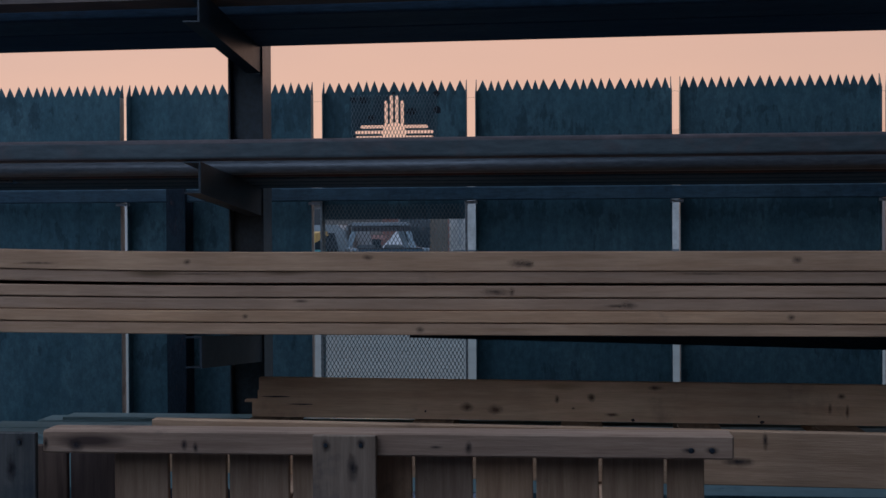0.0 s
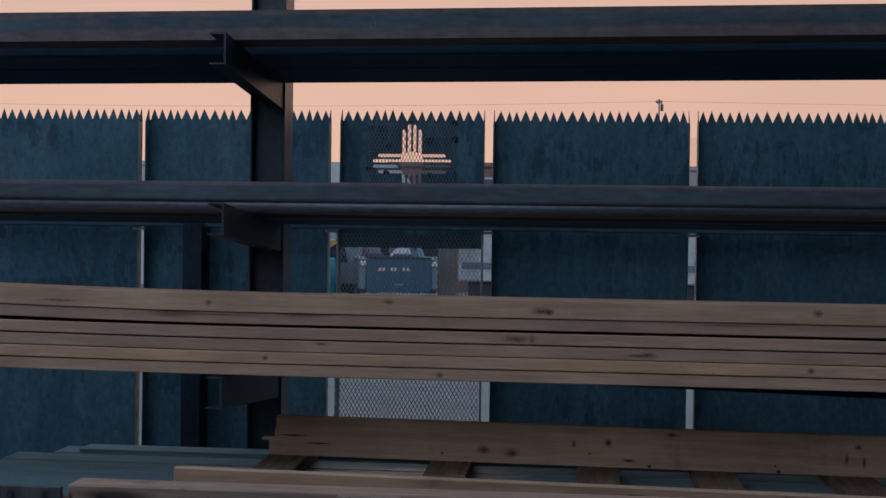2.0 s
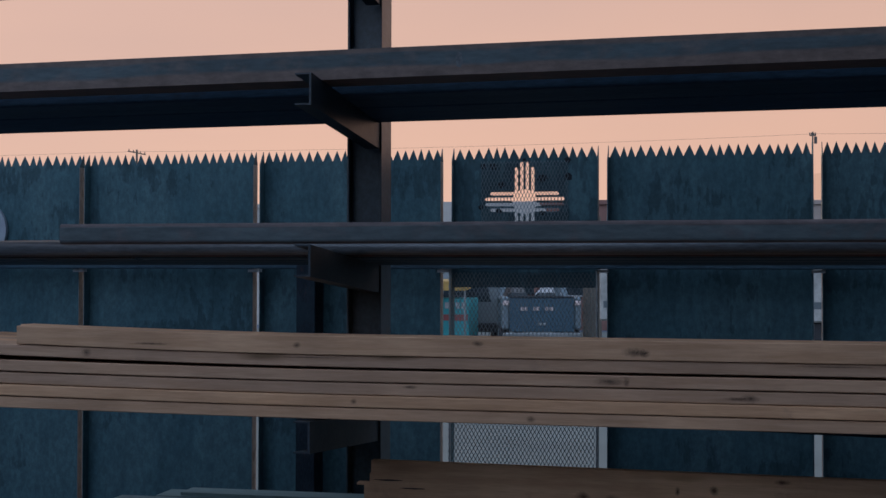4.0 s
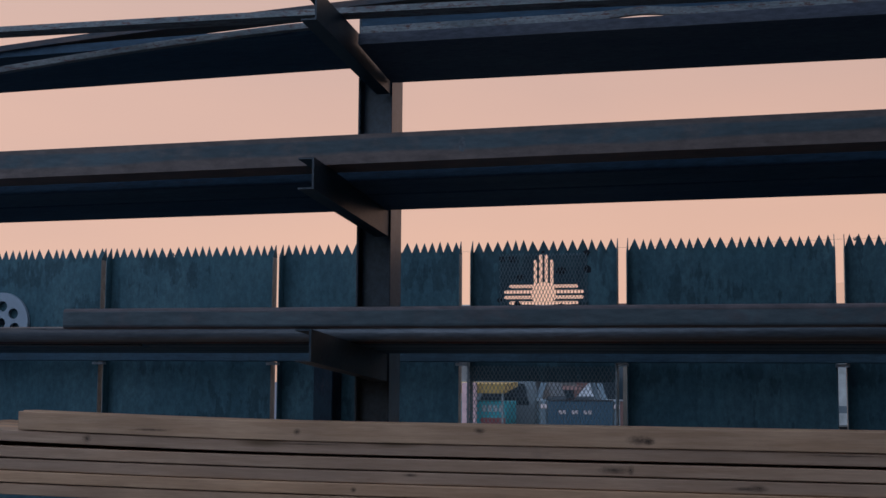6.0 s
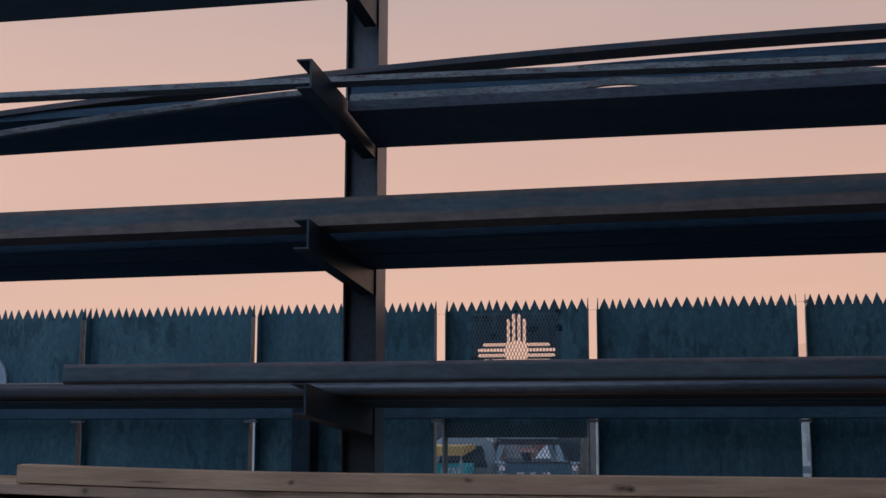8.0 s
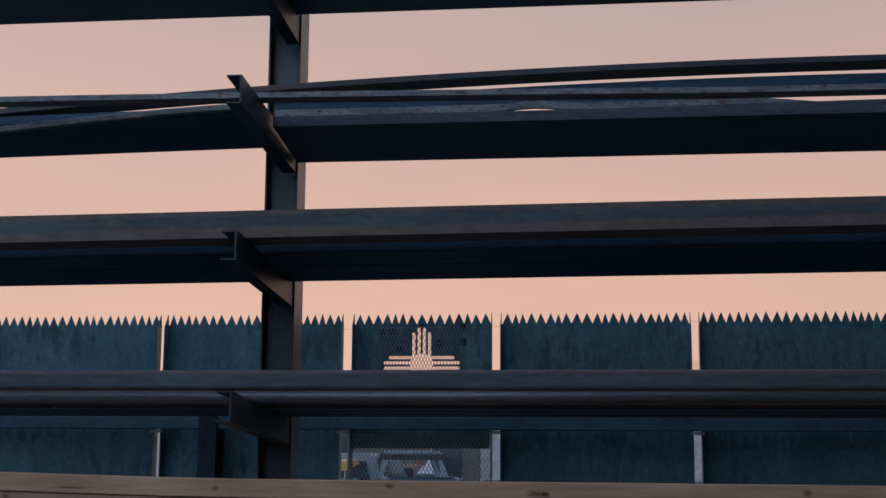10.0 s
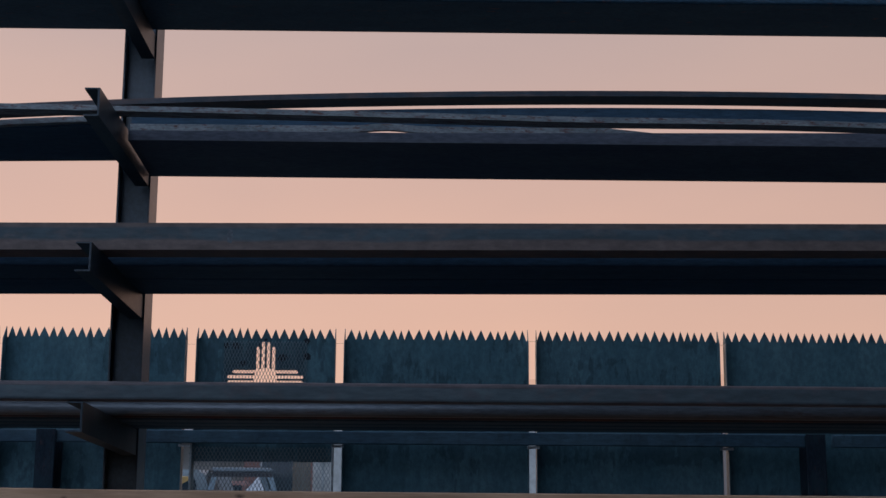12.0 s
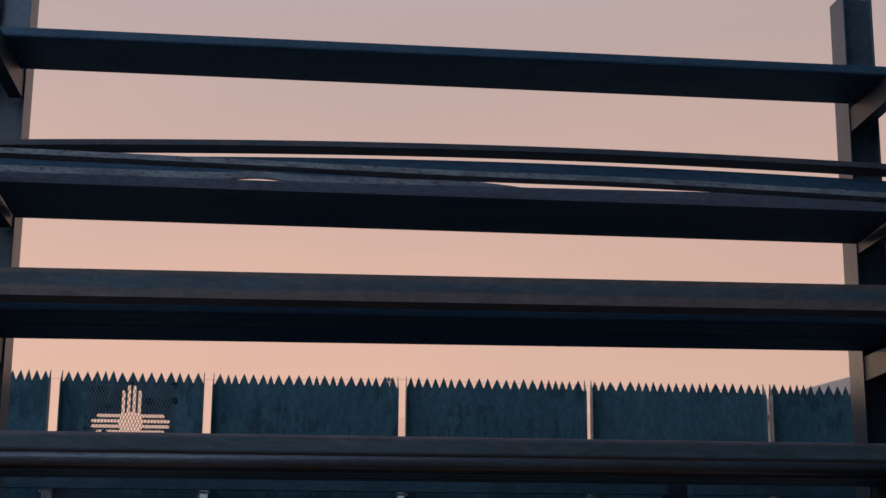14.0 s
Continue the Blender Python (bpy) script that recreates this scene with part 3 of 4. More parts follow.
for px in XP:
    dx = px + 0.35
    bm = bmesh.new()
    t = 0.009
    for a, b in ((dx, dx + t), (dx + PW - t, dx + PW)):
        box(bm, a, b, YF + 1.88, YB + 1.88, 0.012, 4.03, bev=0.0015)
    box(bm, dx + t, dx + PW - t, -0.032, -0.022, 0.012, 4.028)
    part("post", bm, M_RACK, rack, "wide-flange steel post")
    bm = boxm(dx - 0.08, dx + PW + 0.08, -0.16, 0.16, 0, 0.013, bev=0.002)
    part("base_plate", bm, M_RACK, rack)
    for lv, z in enumerate(ARM):
        # channel with the web on one side and two flanges, rising to its tip
        bm = bmesh.new()
        # webs face the bay between the two posts
        if px < 0:
            xw, xa, xb = dx + PW - 0.014, dx + PW - 0.062, dx + PW - 0.014
        else:
            xw, xa, xb = dx + 0.005, dx + 0.012, dx + 0.060
        for x0, x1, z0, z1 in ((xw, xw + 0.007, 0, DEEP), (xa, xb, 0, 0.0055), (xa, xb, DEEP - 0.0055, DEEP)):
            box(bm, x0, x1, 0, REACH, z0, z1)
        for v in bm.verts:
            f = v.co.y / REACH
            v.co.z += z - DEEP - DROP * f
            v.co.y += YF - REACH + 1.88 - 0.0005
        part("arm", bm, M_ARM, rack, "brownish cantilever channel arm")

# tray between the posts at the fourth level
bm = bmesh.new()
prism(bm, [(-2.40, 2.902), (-1.972, 2.858), (-1.972, 2.905), (-1.98, 2.905), (-1.98, 2.868), (-2.392, 2.911), (-2.392, 2.941), (-2.40, 2.941)], -0.279, 3.320, 24)
for v in bm.verts:
    if v.co.z > 2.935:
        v.co.z += 0.0100 * max(0.0, min(v.co.x, 2.5) - 0.9)  # the lip is bent up towards the far post
    v.co.x += 0.35
    v.co.y += 1.88
part("tray", bm, M_TRAY, rack, "shallow dark steel tray between the posts")

# ---- stock on the rack ----
XL, XR = -2.45, 4.25


def stock(name, prof, y, z, x0, x1, mat, label, category, grp="", bow=None, steps=1, tilt=0.0, rise=0.0, smooth=False):
    """A long piece of steel lying along the rack, as a thing of its own."""
    bm = prism(bmesh.new(), prof, x0, x1, steps, bow)
    ob = part(name, bm, mat, None, smooth=smooth)
    ob.location = (0, y, z)
    ob.rotation_euler = (radians(tilt), -math.atan(rise), 0)
    return tagged(ob, label, category, grp)


SL = -math.degrees(math.atan(DROP / REACH))
# level 2: square tube, pipes, channels
stock("steel_tube", tube_prof(0.07, 0.068, 0.013), -2.815, ARM[2] + 0.003, -1.173, 4.3, M_LONGTUBE, "grey square steel tube along the rack's edge", "tube", "stock on the rack")
stock("steel_pipe", round_prof(0.027, 32), -2.420, arm_top(2, -2.420) + 0.001, XL, XR, M_PIPE, "grey steel pipe with a soft shine", "pipe", "stock on the rack", smooth=True)
stock("steel_pipe", round_prof(0.031, 28), -2.348, arm_top(2, -2.348) + 0.001, XL, XR, M_RUSTPIPE, "round red-brown rusted steel pipe", "pipe", "stock on the rack", smooth=True)
stock("steel_channel", channel_prof(0.05, 0.035), -2.295, arm_top(2, -2.295), XL, -1.16, M_TUBE, "grey-blue rolled channel end on the rack", "channel", "stock on the rack", tilt=SL)
stock("steel_tube", tube_prof(0.10, 0.060, 0.008), -2.300, arm_top(2, -2.300), -1.14, XR, M_DARK, "dark rectangular steel tube on the rack", "tube", "stock on the rack", tilt=SL)
for y in (-2.190, -2.080):
    stock("steel_tube", tube_prof(0.10, 0.076, 0.008), y, arm_top(2, y), XL, XR, M_DARK, "dark rectangular steel tube on the rack", "tube", "stock on the rack", tilt=SL)
# level 3: channels
front = stock("steel_channel", channel_prof(0.098, 0.165), -2.712, arm_top(3, -2.67) + 0.004, XL, XR, M_FRONT, "brown streaked rolled channel facing the yard", "channel", "stock on the rack", rise=0.0072)
bm = bmesh.new()
bm.faces.new([bm.verts.new((0.179 + x, -0.0008, 0.05 + z)) for x, z in ((-0.010, -0.022), (0.004, -0.026), (0.011, -0.010), (0.008, 0.020), (-0.004, 0.026), (-0.012, 0.008))])
extrude_y(bm, 0.002)
part("scuff", bm, M_SCUFF, front, "pale chalky scuff")
stock("steel_tube", tube_prof(0.215, 0.104, 0.008), -2.475, arm_top(3, -2.475) - 0.003, XL, XR, M_DARK, "dark rectangular steel tube on the rack", "tube", "stock on the rack", tilt=SL, rise=0.0072)
stock("steel_tube", tube_prof(0.28, 0.100, 0.008), -2.250, arm_top(3, -2.250) - 0.003, XL, XR, M_DARK, "dark wide rectangular steel tube on the rack", "tube", "stock on the rack", tilt=SL, rise=0.0072)
# level 4: a wide dark channel up to the post, loose bowed bars in front
stock("steel_channel", channel_prof(0.032, 0.42, 0.006), -2.40, arm_top(4, -2.38) + 0.006, XL, -0.37, M_DARK, "wide dark steel channel on the rack", "channel", "stock on the rack", tilt=SL, rise=0.016)


def bowed(a, b, c):
    """The rise of a long limber bar over its length, as a parabola in x."""
    return lambda u: (0.0, a * (XL + (XR - XL) * u) ** 2 + b * (XL + (XR - XL) * u) + c)


stock("steel_angle", [(0, 0), (0.12, 0), (0.12, 0.006), (0.006, 0.006), (0.006, 0.022), (0, 0.022)], -2.41, 3.0765 - 0.022, XL, XR, M_BROWN, "long bowed brown angle iron on the rack", "angle", "stock on the rack", bowed(-0.0104, 0.0413, 0), 40)
def limber(u):
    """A bar that sags over its length and is propped a little past the middle."""
    x = XL + (XR - XL) * u
    k = max(0.0, min(1.0, (x - 1.3) / 1.05))
    return 0.0, -0.0022 * x * x - 0.0132 * x + 0.014 * k * k * (3 - 2 * k)


stock("steel_angle", [(0, 0), (0.08, 0), (0.08, 0.005), (0.006, 0.005), (0.006, 0.021), (0, 0.021)], -2.555, 2.990 - 0.020, XL, XR, M_RUSTY, "pale mottled rusty angle on the rack", "angle", "stock on the rack", limber, 40)


def lip_bar(u):
    """A thin bar behind the tray's lip: it arches a little and dips away at its far end."""
    x = -0.275 + 2.155 * u
    return 0.0, 0.0008 + 0.0105 * math.exp(-(((x - 0.725) / 0.095) ** 2)) - 0.030 * max(0.0, (x - 1.58) / 0.30) ** 1.1


stock("steel_bar", tube_prof(0.016, 0.028, 0.002), -2.390, 2.9415, -0.275, 1.88, M_RUSTY, "thin pale rusty bar behind the tray's lip", "bar", "stock on the rack", lip_bar, 60)
stock("steel_channel", channel_prof(0.078, 0.022, 0.006), -2.372, 2.939, -0.275, 3.318, M_DARK, "long dark channel bowed over the tray", "channel", "stock on the rack", lambda u: (0.0, 0.0440 * (3.593 * u - 0.275) - 0.0115 * (3.593 * u - 0.275) ** 2), 30)
stock("steel_bar", tube_prof(0.03, 0.024, 0.003), -2.436, 2.928, -1.95, -0.42, M_RUSTY, "pale rusty bar sagging towards its end", "bar", "stock on the rack", lambda u: (0.0, 0.035 - 0.125 * (1 - u) ** 1.3), 30)
# level 5
stock("steel_channel", trough_prof(0.355, 0.041, 0.009, 0.012), -2.333, 3.5085, XL, XR, M_HIGH, "wide dark rust-specked channel lying high on the rack", "channel", "stock on the rack", tilt=-2.2)

# ---- lumber ----
def board(name, x0, x1, w, h, mat, loc, label, category, grp, rot=(0, 0, 0), bev=0.002):
    bm = boxm(x0, x1, 0, w, 0, h, bev=bev)
    ob = part(name, bm, mat)
    ob.location, ob.rotation_euler = loc, [radians(a) for a in rot]
    return tagged(ob, label, category, grp)


def knot(parent, x, z, rx, rz, mat=None, name="knot", y=-0.0012):
    """A dark knot or split, a hair proud of a board's face."""
    kr = random.Random(int(x * 1000) + int(z * 7919))
    bm = bmesh.new()
    vs = []
    for k in range(14):
        a = 2 * math.pi * k / 14
        f = kr.uniform(0.75, 1.15)
        vs.append(bm.verts.new((x + rx * f * math.cos(a), y, z + rz * f * math.sin(a))))
    bm.faces.new(vs)
    extrude_y(bm, 0.004)
    return part(name, bm, mat or M_KNOT, parent)


rng = random.Random(11)
FRONT = {}
WARP = [0.008, 0.009, 0.010, 0.011, 0.018, 0.020]


def lift(k, x):
    """How far a layer of the stack bends up towards its free end."""
    return WARP[k] * (max(0.0, -0.2 - x) / 1.15) ** 1.6


def warped(x0, x1, k, loc, twist):
    w, h, c = 0.0889, 0.0378 if k < 5 else 0.0615, 0.0022
    prof = [(c, 0), (w - c, 0), (w, c), (w, h - c), (w - c, h), (c, h), (0, h - c), (0, c)]
    bm = prism(bmesh.new(), prof, x0, x1, 18, lambda u: (0.0, lift(k, x0 + (x1 - x0) * u)))
    ob = part("lumber_board", bm, M_LUMBER)
    ob.location, ob.rotation_euler = loc, (radians(twist), radians(0.12), 0)
    return tagged(ob, "pale sawn lumber board in a flat stack" if k < 5 else "thick pale sawn timber on top of the stack", "board", "lumber stack")


LAY = [(1.2995, -1.75, 3.15), (1.3405, -1.8, 3.1), (1.3805, -1.72, 3.2), (1.4225, -1.9, 3.1), (1.4690, -1.75, 3.12), (1.5082, -1.36, 3.3)]
for k, (z, x0, x1) in enumerate(LAY):
    for j in range(8 if k < 5 else 2):
        e = 0.0 if j == 0 and k == 5 else rng.uniform(-0.08, 0.08)
        b = warped(x0 + e, x1 + e, k, (0, -2.755 + j * 0.0915 + rng.uniform(-0.006, 0.004), z), rng.uniform(-0.4, 0.4))
        if j == 0:
            FRONT[k] = b
for k, x, dz, rx, rz in ((5, 0.742, 0.026, 0.040, 0.013), (5, 0.775, 0.022, 0.016, 0.012), (3, 0.665, 0.019, 0.034, 0.012), (3, 0.72, 0.019, 0.008, 0.015), (2, 1.09, 0.018, 0.026, 0.012), (2, 1.05, 0.016, 0.030, 0.004), (1, -0.158, 0.018, 0.009, 0.007), (2, 0.03, 0.030, 0.022, 0.004), (4, -0.30, 0.030, 0.10, 0.0022), (4, 1.34, 0.030, 0.09, 0.0022), (5, -0.86, 0.020, 0.06, 0.003), (5, 0.25, 0.045, 0.015, 0.006), (5, -0.35, 0.030, 0.010, 0.007), (1, 1.6, 0.02, 0.012, 0.008), (4, -1.1, 0.02, 0.014, 0.009), (5, 1.62, 0.035, 0.013, 0.009), (0, 0.42, 0.018, 0.011, 0.007)):
    knot(FRONT[k], x, dz + lift(k, x), rx * 1.75, min(rz * 2.0, 0.019), M_LUMKNOT)
stock("steel_angle", angle_prof(0.085), -2.03, 1.2400, 0.3, 3.2, M_DARK, "dark angle iron sagging under the lumber", "angle", "stock on the rack", rise=-0.024)

# ---- lowest level: grey channels, cross boards, plank ----
for y, x0, zt in ((-2.14, -1.125, 0.921), (-2.30, -1.26, 0.919), (-2.46, -1.36, 0.917), (-2.64, -1.50, 0.911)):
    stock("metal_stud", channel_prof(0.145, 0.150, 0.004), y, zt - 0.145, x0, 3.6, M_ALU, "pale blue-grey metal channel lying on the rack", "channel", "grey channels", tilt=0)
stock("metal_stud", channel_prof(0.012, 0.120, 0.003), -2.125, 0.9215, -1.03, 3.5, M_ALU, "slim pale blue-grey metal channel lying on a wider one", "channel", "grey channels")
for x in (-0.23, 0.355, 0.87, 1.27, 1.75, 2.2):
    board("cross_board", x, x + 0.145, 0.66, 0.046, M_CROSS, (0, -2.63, 0.9260 - 0.0079 * (x + 0.2)), "dark worn board laid across the grey channels", "board", "cross boards", (0, 0, rng.uniform(-2, 2)))
bm = bmesh.new()
# plank on edge with a split, ragged end
for za, zb, xa in ((0, 0.052, -0.235), (0.052, 0.060, -0.262), (0.060, 0.094, -0.215), (0.094, 0.140, -0.210)):
    box(bm, xa + 0.21, 2.9, 0, 0.038, za, zb)
plank = part("plank", bm, M_PLANK)
plank.location = (-0.21, -2.355, 0.9735)
plank.rotation_euler = (0, radians(0.45), 0)
for x, z, rx, rz in ((1.20, 1.095, 0.03, 0.010), (1.86, 1.02, 0.007, 0.028), (1.80, 1.03, 0.008, 0.022), (0.86, 1.05, 0.01, 0.016), (1.05, 1.00, 0.03, 0.008)):
    knot(plank, x + 0.21, z - 0.9735, rx * 1.3, rz * 1.2, M_KNOT, "stain")
for x, z, rx, rz, dark in ((0.54, 1.019, 0.018, 0.013, 0), (0.644, 1.014, 0.022, 0.014, 0), (0.978, 1.058, 0.010, 0.013, 0), (0.393, 1.001, 0.004, 0.004, 1), (0.917, 1.020, 0.005, 0.004, 0), (1.125, 0.981, 0.007, 0.005, 1), (1.559, 1.000, 0.004, 0.004, 1), (1.571, 0.981, 0.008, 0.006, 1), (-0.145, 1.046, 0.05, 0.003, 1), (-0.061, 1.020, 0.045, 0.0025, 1), (1.84, 1.075, 0.012, 0.008, 0)):
    knot(plank, x + 0.21, z - 0.9735, rx * (1.0 if dark else 1.9), rz * (1.0 if dark else 1.7), M_CRACK if dark else M_KNOT, "split" if rx > 0.03 else "knot")
tagged(plank, "brown knotty plank on edge with a split end", "plank")

# ---- pallet standing on edge, and boards behind it ----
pallet = group("pallet", (0.4, -4.03, 0), "worn wooden pallet standing upright on its edge", "pallet")
top_rail = part("rail", boxm(-0.713, 0.858, -0.04, 0.045, 1.128, 1.181, bev=0.004), M_PALLET, pallet, "pale worn top rail")
for x, z, rx, rz in ((-0.637, 1.148, 0.017, 0.018), (-0.705, 1.149, 0.006, 0.018), (-0.378, 1.147, 0.008, 0.017), (-0.352, 1.145, 0.006, 0.016), (0.272, 1.148, 0.008, 0.019), (0.20, 1.150, 0.014, 0.004), (0.76, 1.149, 0.015, 0.008), (0.81, 1.149, 0.014, 0.009)):
    knot(top_rail, x, z, rx * 1.5, rz * 1.15, M_STAIN, "stain", -0.0412)
part("rail", boxm(-0.713, 0.858, -0.04, 0.045, 0.0, 0.047, bev=0.003), M_PALLET, pallet)
part("rail", boxm(-0.713, 0.858, -0.04, 0.045, 0.56, 0.607, bev=0.003), M_PALLET, pallet)
gaps = [-0.86, -0.714, -0.577, -0.439, -0.300, -0.150, 0.0, 0.138, 0.279, 0.418, 0.568, 0.715, 0.806]
for a, b in zip(gaps, gaps[1:]):
    back = 0.075 if a < -0.6 else 0.0  # the outermost two are nailed to the far side; their wood is darkened for shade
    part("slat", boxm(a + 0.004, b - 0.004, 0.047 + back, 0.064 + back, 0.0, 1.12 + 0.004 * math.sin(a * 40), bev=0.002), M_SHADESLAT if back else M_SLAT, pallet, "slat with shade put into its wood colour" if back else "")
for a, b in ((-0.87, -0.722), (-0.078, 0.066)):
    cleat = part("cleat", boxm(a, b, -0.06, -0.042, 0.0, 1.177, bev=0.002), M_WETWOOD if a < -0.5 else M_GREYWOOD, pallet, "dark damp board" if a < -0.5 else "weathered board")
    for nx, nz, rx, rz in ((0.03, 1.155, 0.012, 0.013), (0.11, 1.158, 0.009, 0.013), (0.09, 1.10, 0.012, 0.03)):
        knot(cleat, a + nx, nz, rx * 1.4, rz * 1.4, M_STAIN, "stain", -0.0608)
    for nx in (0.03, 0.11):
        bm = bmesh.new()
        bmesh.ops.create_cone(bm, cap_ends=True, segments=10, radius1=0.005, radius2=0.004, depth=0.004, matrix=Matrix.Translation((a + nx, -0.061, 1.155)) @ Matrix.Rotation(radians(90), 4, "X"))
        part("nail", bm, M_NAIL, pallet)
for nx in (0.765, 0.81):
    bm = bmesh.new()
    bmesh.ops.create_cone(bm, cap_ends=True, segments=10, radius1=0.007, radius2=0.005, depth=0.004, matrix=Matrix.Translation((nx, -0.041, 1.148)) @ Matrix.Rotation(radians(90), 4, "X"))
    part("nail", bm, M_NAIL, pallet)
loose = board("board", 0.0, 2.2, 0.038, 0.14, M_LOOSE, (-0.22, -3.56, 0.994), "rough brown plank on edge behind the pallet", "plank", "loose boards", (0, 0.72, 0))

for x, z, rx, rz in ((1.23, 0.118, 0.045, 0.006), (1.29, 0.098, 0.04, 0.005), (1.55, 0.062, 0.05, 0.010), (1.15, 0.045, 0.018, 0.010), (1.62, 0.115, 0.007, 0.022), (0.95, 0.09, 0.012, 0.010), (0.35, 0.10, 0.03, 0.005)):
    knot(loose, x, z, rx * 1.3, rz * 1.4, M_STAIN, "stain")


def trestle(x):
    t = group("sawhorse", (x, -3.5, 0), "plain timber sawhorse under the loose boards", "sawhorse", "sawhorses")
    part("beam", boxm(-0.045, 0.045, -0.3, 0.3, 0.93, 0.972, bev=0.002), M_LUMBER, t)
    for s in (-1, 1):
        for r in (-1, 1):
            bm = boxm(-0.02, 0.02, -0.045, 0.045, 0, 0.93)
            for v in bm.verts:
                v.co.x += r * (0.03 + 0.12 * (1 - v.co.z / 0.93))
                v.co.y += s * 0.22
            part("leg", bm, M_LUMBER, t)
    return t


for x in (0.15, 1.02):
    trestle(x)

# ---- pierced disc hung on the fence ----
disc = group("pierced_disc", (-3.195, -0.03, 2.022), "white painted metal disc with round holes on the fence", "disc")
RD = 0.176
ring = [(RD * math.cos(2 * math.pi * k / 48), RD * math.sin(2 * math.pi * k / 48)) for k in range(48)]
bores = [[(0.03 * math.cos(2 * math.pi * k / 18), 0.03 * math.sin(2 * math.pi * k / 18)) for k in range(18)]]
for j in range(7):
    ca = radians(85 - j * 360 / 7)
    bores.append([(0.096 * math.cos(ca) + 0.031 * math.cos(2 * math.pi * k / 20), 0.096 * math.sin(ca) + 0.031 * math.sin(2 * math.pi * k / 20)) for k in range(20)])
vs, edges = [], []
for loop in [ring] + bores:
    k = len(vs)
    vs += [Vector(p) for p in loop]
    edges += [(k + i, k + (i + 1) % len(loop)) for i in range(len(loop))]
tv, te, tf, *_ = delaunay_2d_cdt(vs, edges, [], 0, 1e-6)
bm = bmesh.new()
bv = [bm.verts.new((v.x, 0, v.y)) for v in tv]
for f in tf:
    m = sum((tv[i] for i in f), Vector((0, 0))) / len(f)
    if inside(m, ring) and not any(inside(m, h) for h in bores):
        bm.faces.new([bv[i] for i in f])
extrude_y(bm, 0.024)
part("plate", bm, M_DISC, disc)
bm = bmesh.new()
bmesh.ops.create_cone(bm, cap_ends=True, segments=12, radius1=0.012, radius2=0.012, depth=0.05, matrix=Matrix.Translation((0, 0.004, 0)) @ Matrix.Rotation(radians(90), 4, "X"))
part("hook", bm, M_NAIL, disc)

# ---- beyond the fence: street, vehicles, stall ----
M_BLUE = plain("blue_paint", (0.026, 0.066, 0.092), 0.55, 0.0, 0.12)
M_SILVER = plain("pale_blue_paint", (0.125, 0.165, 0.18), 0.45, 0.0, 0.1)
M_VAN = plain("silver_paint", (0.17, 0.195, 0.20), 0.4, 0.2, 0.08)
M_WHITE = plain("white_paint", (0.30, 0.295, 0.285), 0.6, 0.0, 0.12)
M_TRAILER = plain("dull_cream_paint", (0.27, 0.26, 0.235), 0.7, 0.0, 0.3, 6)
M_RUBBER = plain("tyre_rubber", (0.02, 0.02, 0.022), 0.85)
M_RED = plain("red_paint", (0.22, 0.05, 0.045), 0.5)
M_TEAL = plain("teal_paint", (0.025, 0.25, 0.26), 0.6)
M_YELLOW = plain("yellow_canvas", (0.34, 0.205, 0.055), 0.8)
M_PINK = plain("pink_paint", (0.50, 0.30, 0.28), 0.7)
M_BRICK = plain("red_brown_wall", (0.155, 0.078, 0.062), 0.9, 0, 0.2, 0.8)
M_STUCCO = plain("pale_stucco", (0.40, 0.262, 0.185), 0.9, 0, 0.12, 0.5)
M_PALEWALL = plain("pale_blue_grey_wall", (0.35, 0.325, 0.29), 0.9, 0, 0.15, 0.5)
M_TANROOF = plain("tan_metal_roof", (0.40, 0.252, 0.170), 0.7, 0, 0.12, 0.8)
M_GREYWALL = plain("grey_wall", (0.27, 0.215, 0.18), 0.9, 0, 0.12, 0.5)
M_ROOF = plain("dark_roof", (0.085, 0.10, 0.105), 0.85, 0, 0.2, 1.2)
M_PANE = bpy.data.materials.new("window_glass")
M_PANE.use_nodes = True
g = M_PANE.node_tree.nodes["Principled BSDF"]
g.inputs["Base Color"].default_value, g.inputs["Roughness"].default_value = (0.02, 0.03, 0.035, 1), 0.06
M_LAMP = plain("tail_lamp", (0.55, 0.42, 0.38), 0.25)
M_POLE = wood("utility_pole", (0.085, 0.082, 0.072), (0.12, 0.112, 0.098), (0.05, 0.045, 0.04), 1.0, (0.05, 0.045, 0.04), 0.6, "z")


def wheel(parent, x, y, r=0.36, w=0.24):
    bm = bmesh.new()
    bmesh.ops.create_cone(bm, cap_ends=True, segments=28, radius1=r, radius2=r, depth=w, matrix=Matrix.Translation((x, y, r)) @ Matrix.Rotation(radians(90), 4, "Y"))
    bmesh.ops.bevel(bm, geom=[e for e in bm.edges if len(e.link_faces) == 2 and e.calc_face_angle() > 1], offset=0.03, segments=2, affect="EDGES")
    t = part("wheel", bm, M_RUBBER, parent, "black tyre")
    bm = bmesh.new()
    bmesh.ops.create_cone(bm, cap_ends=True, segments=20, radius1=r * 0.55, radius2=r * 0.5, depth=w + 0.02, matrix=Matrix.Translation((x, y, r)) @ Matrix.Rotation(radians(90), 4, "Y"))
    part("rim", bm, M_GALV, t)


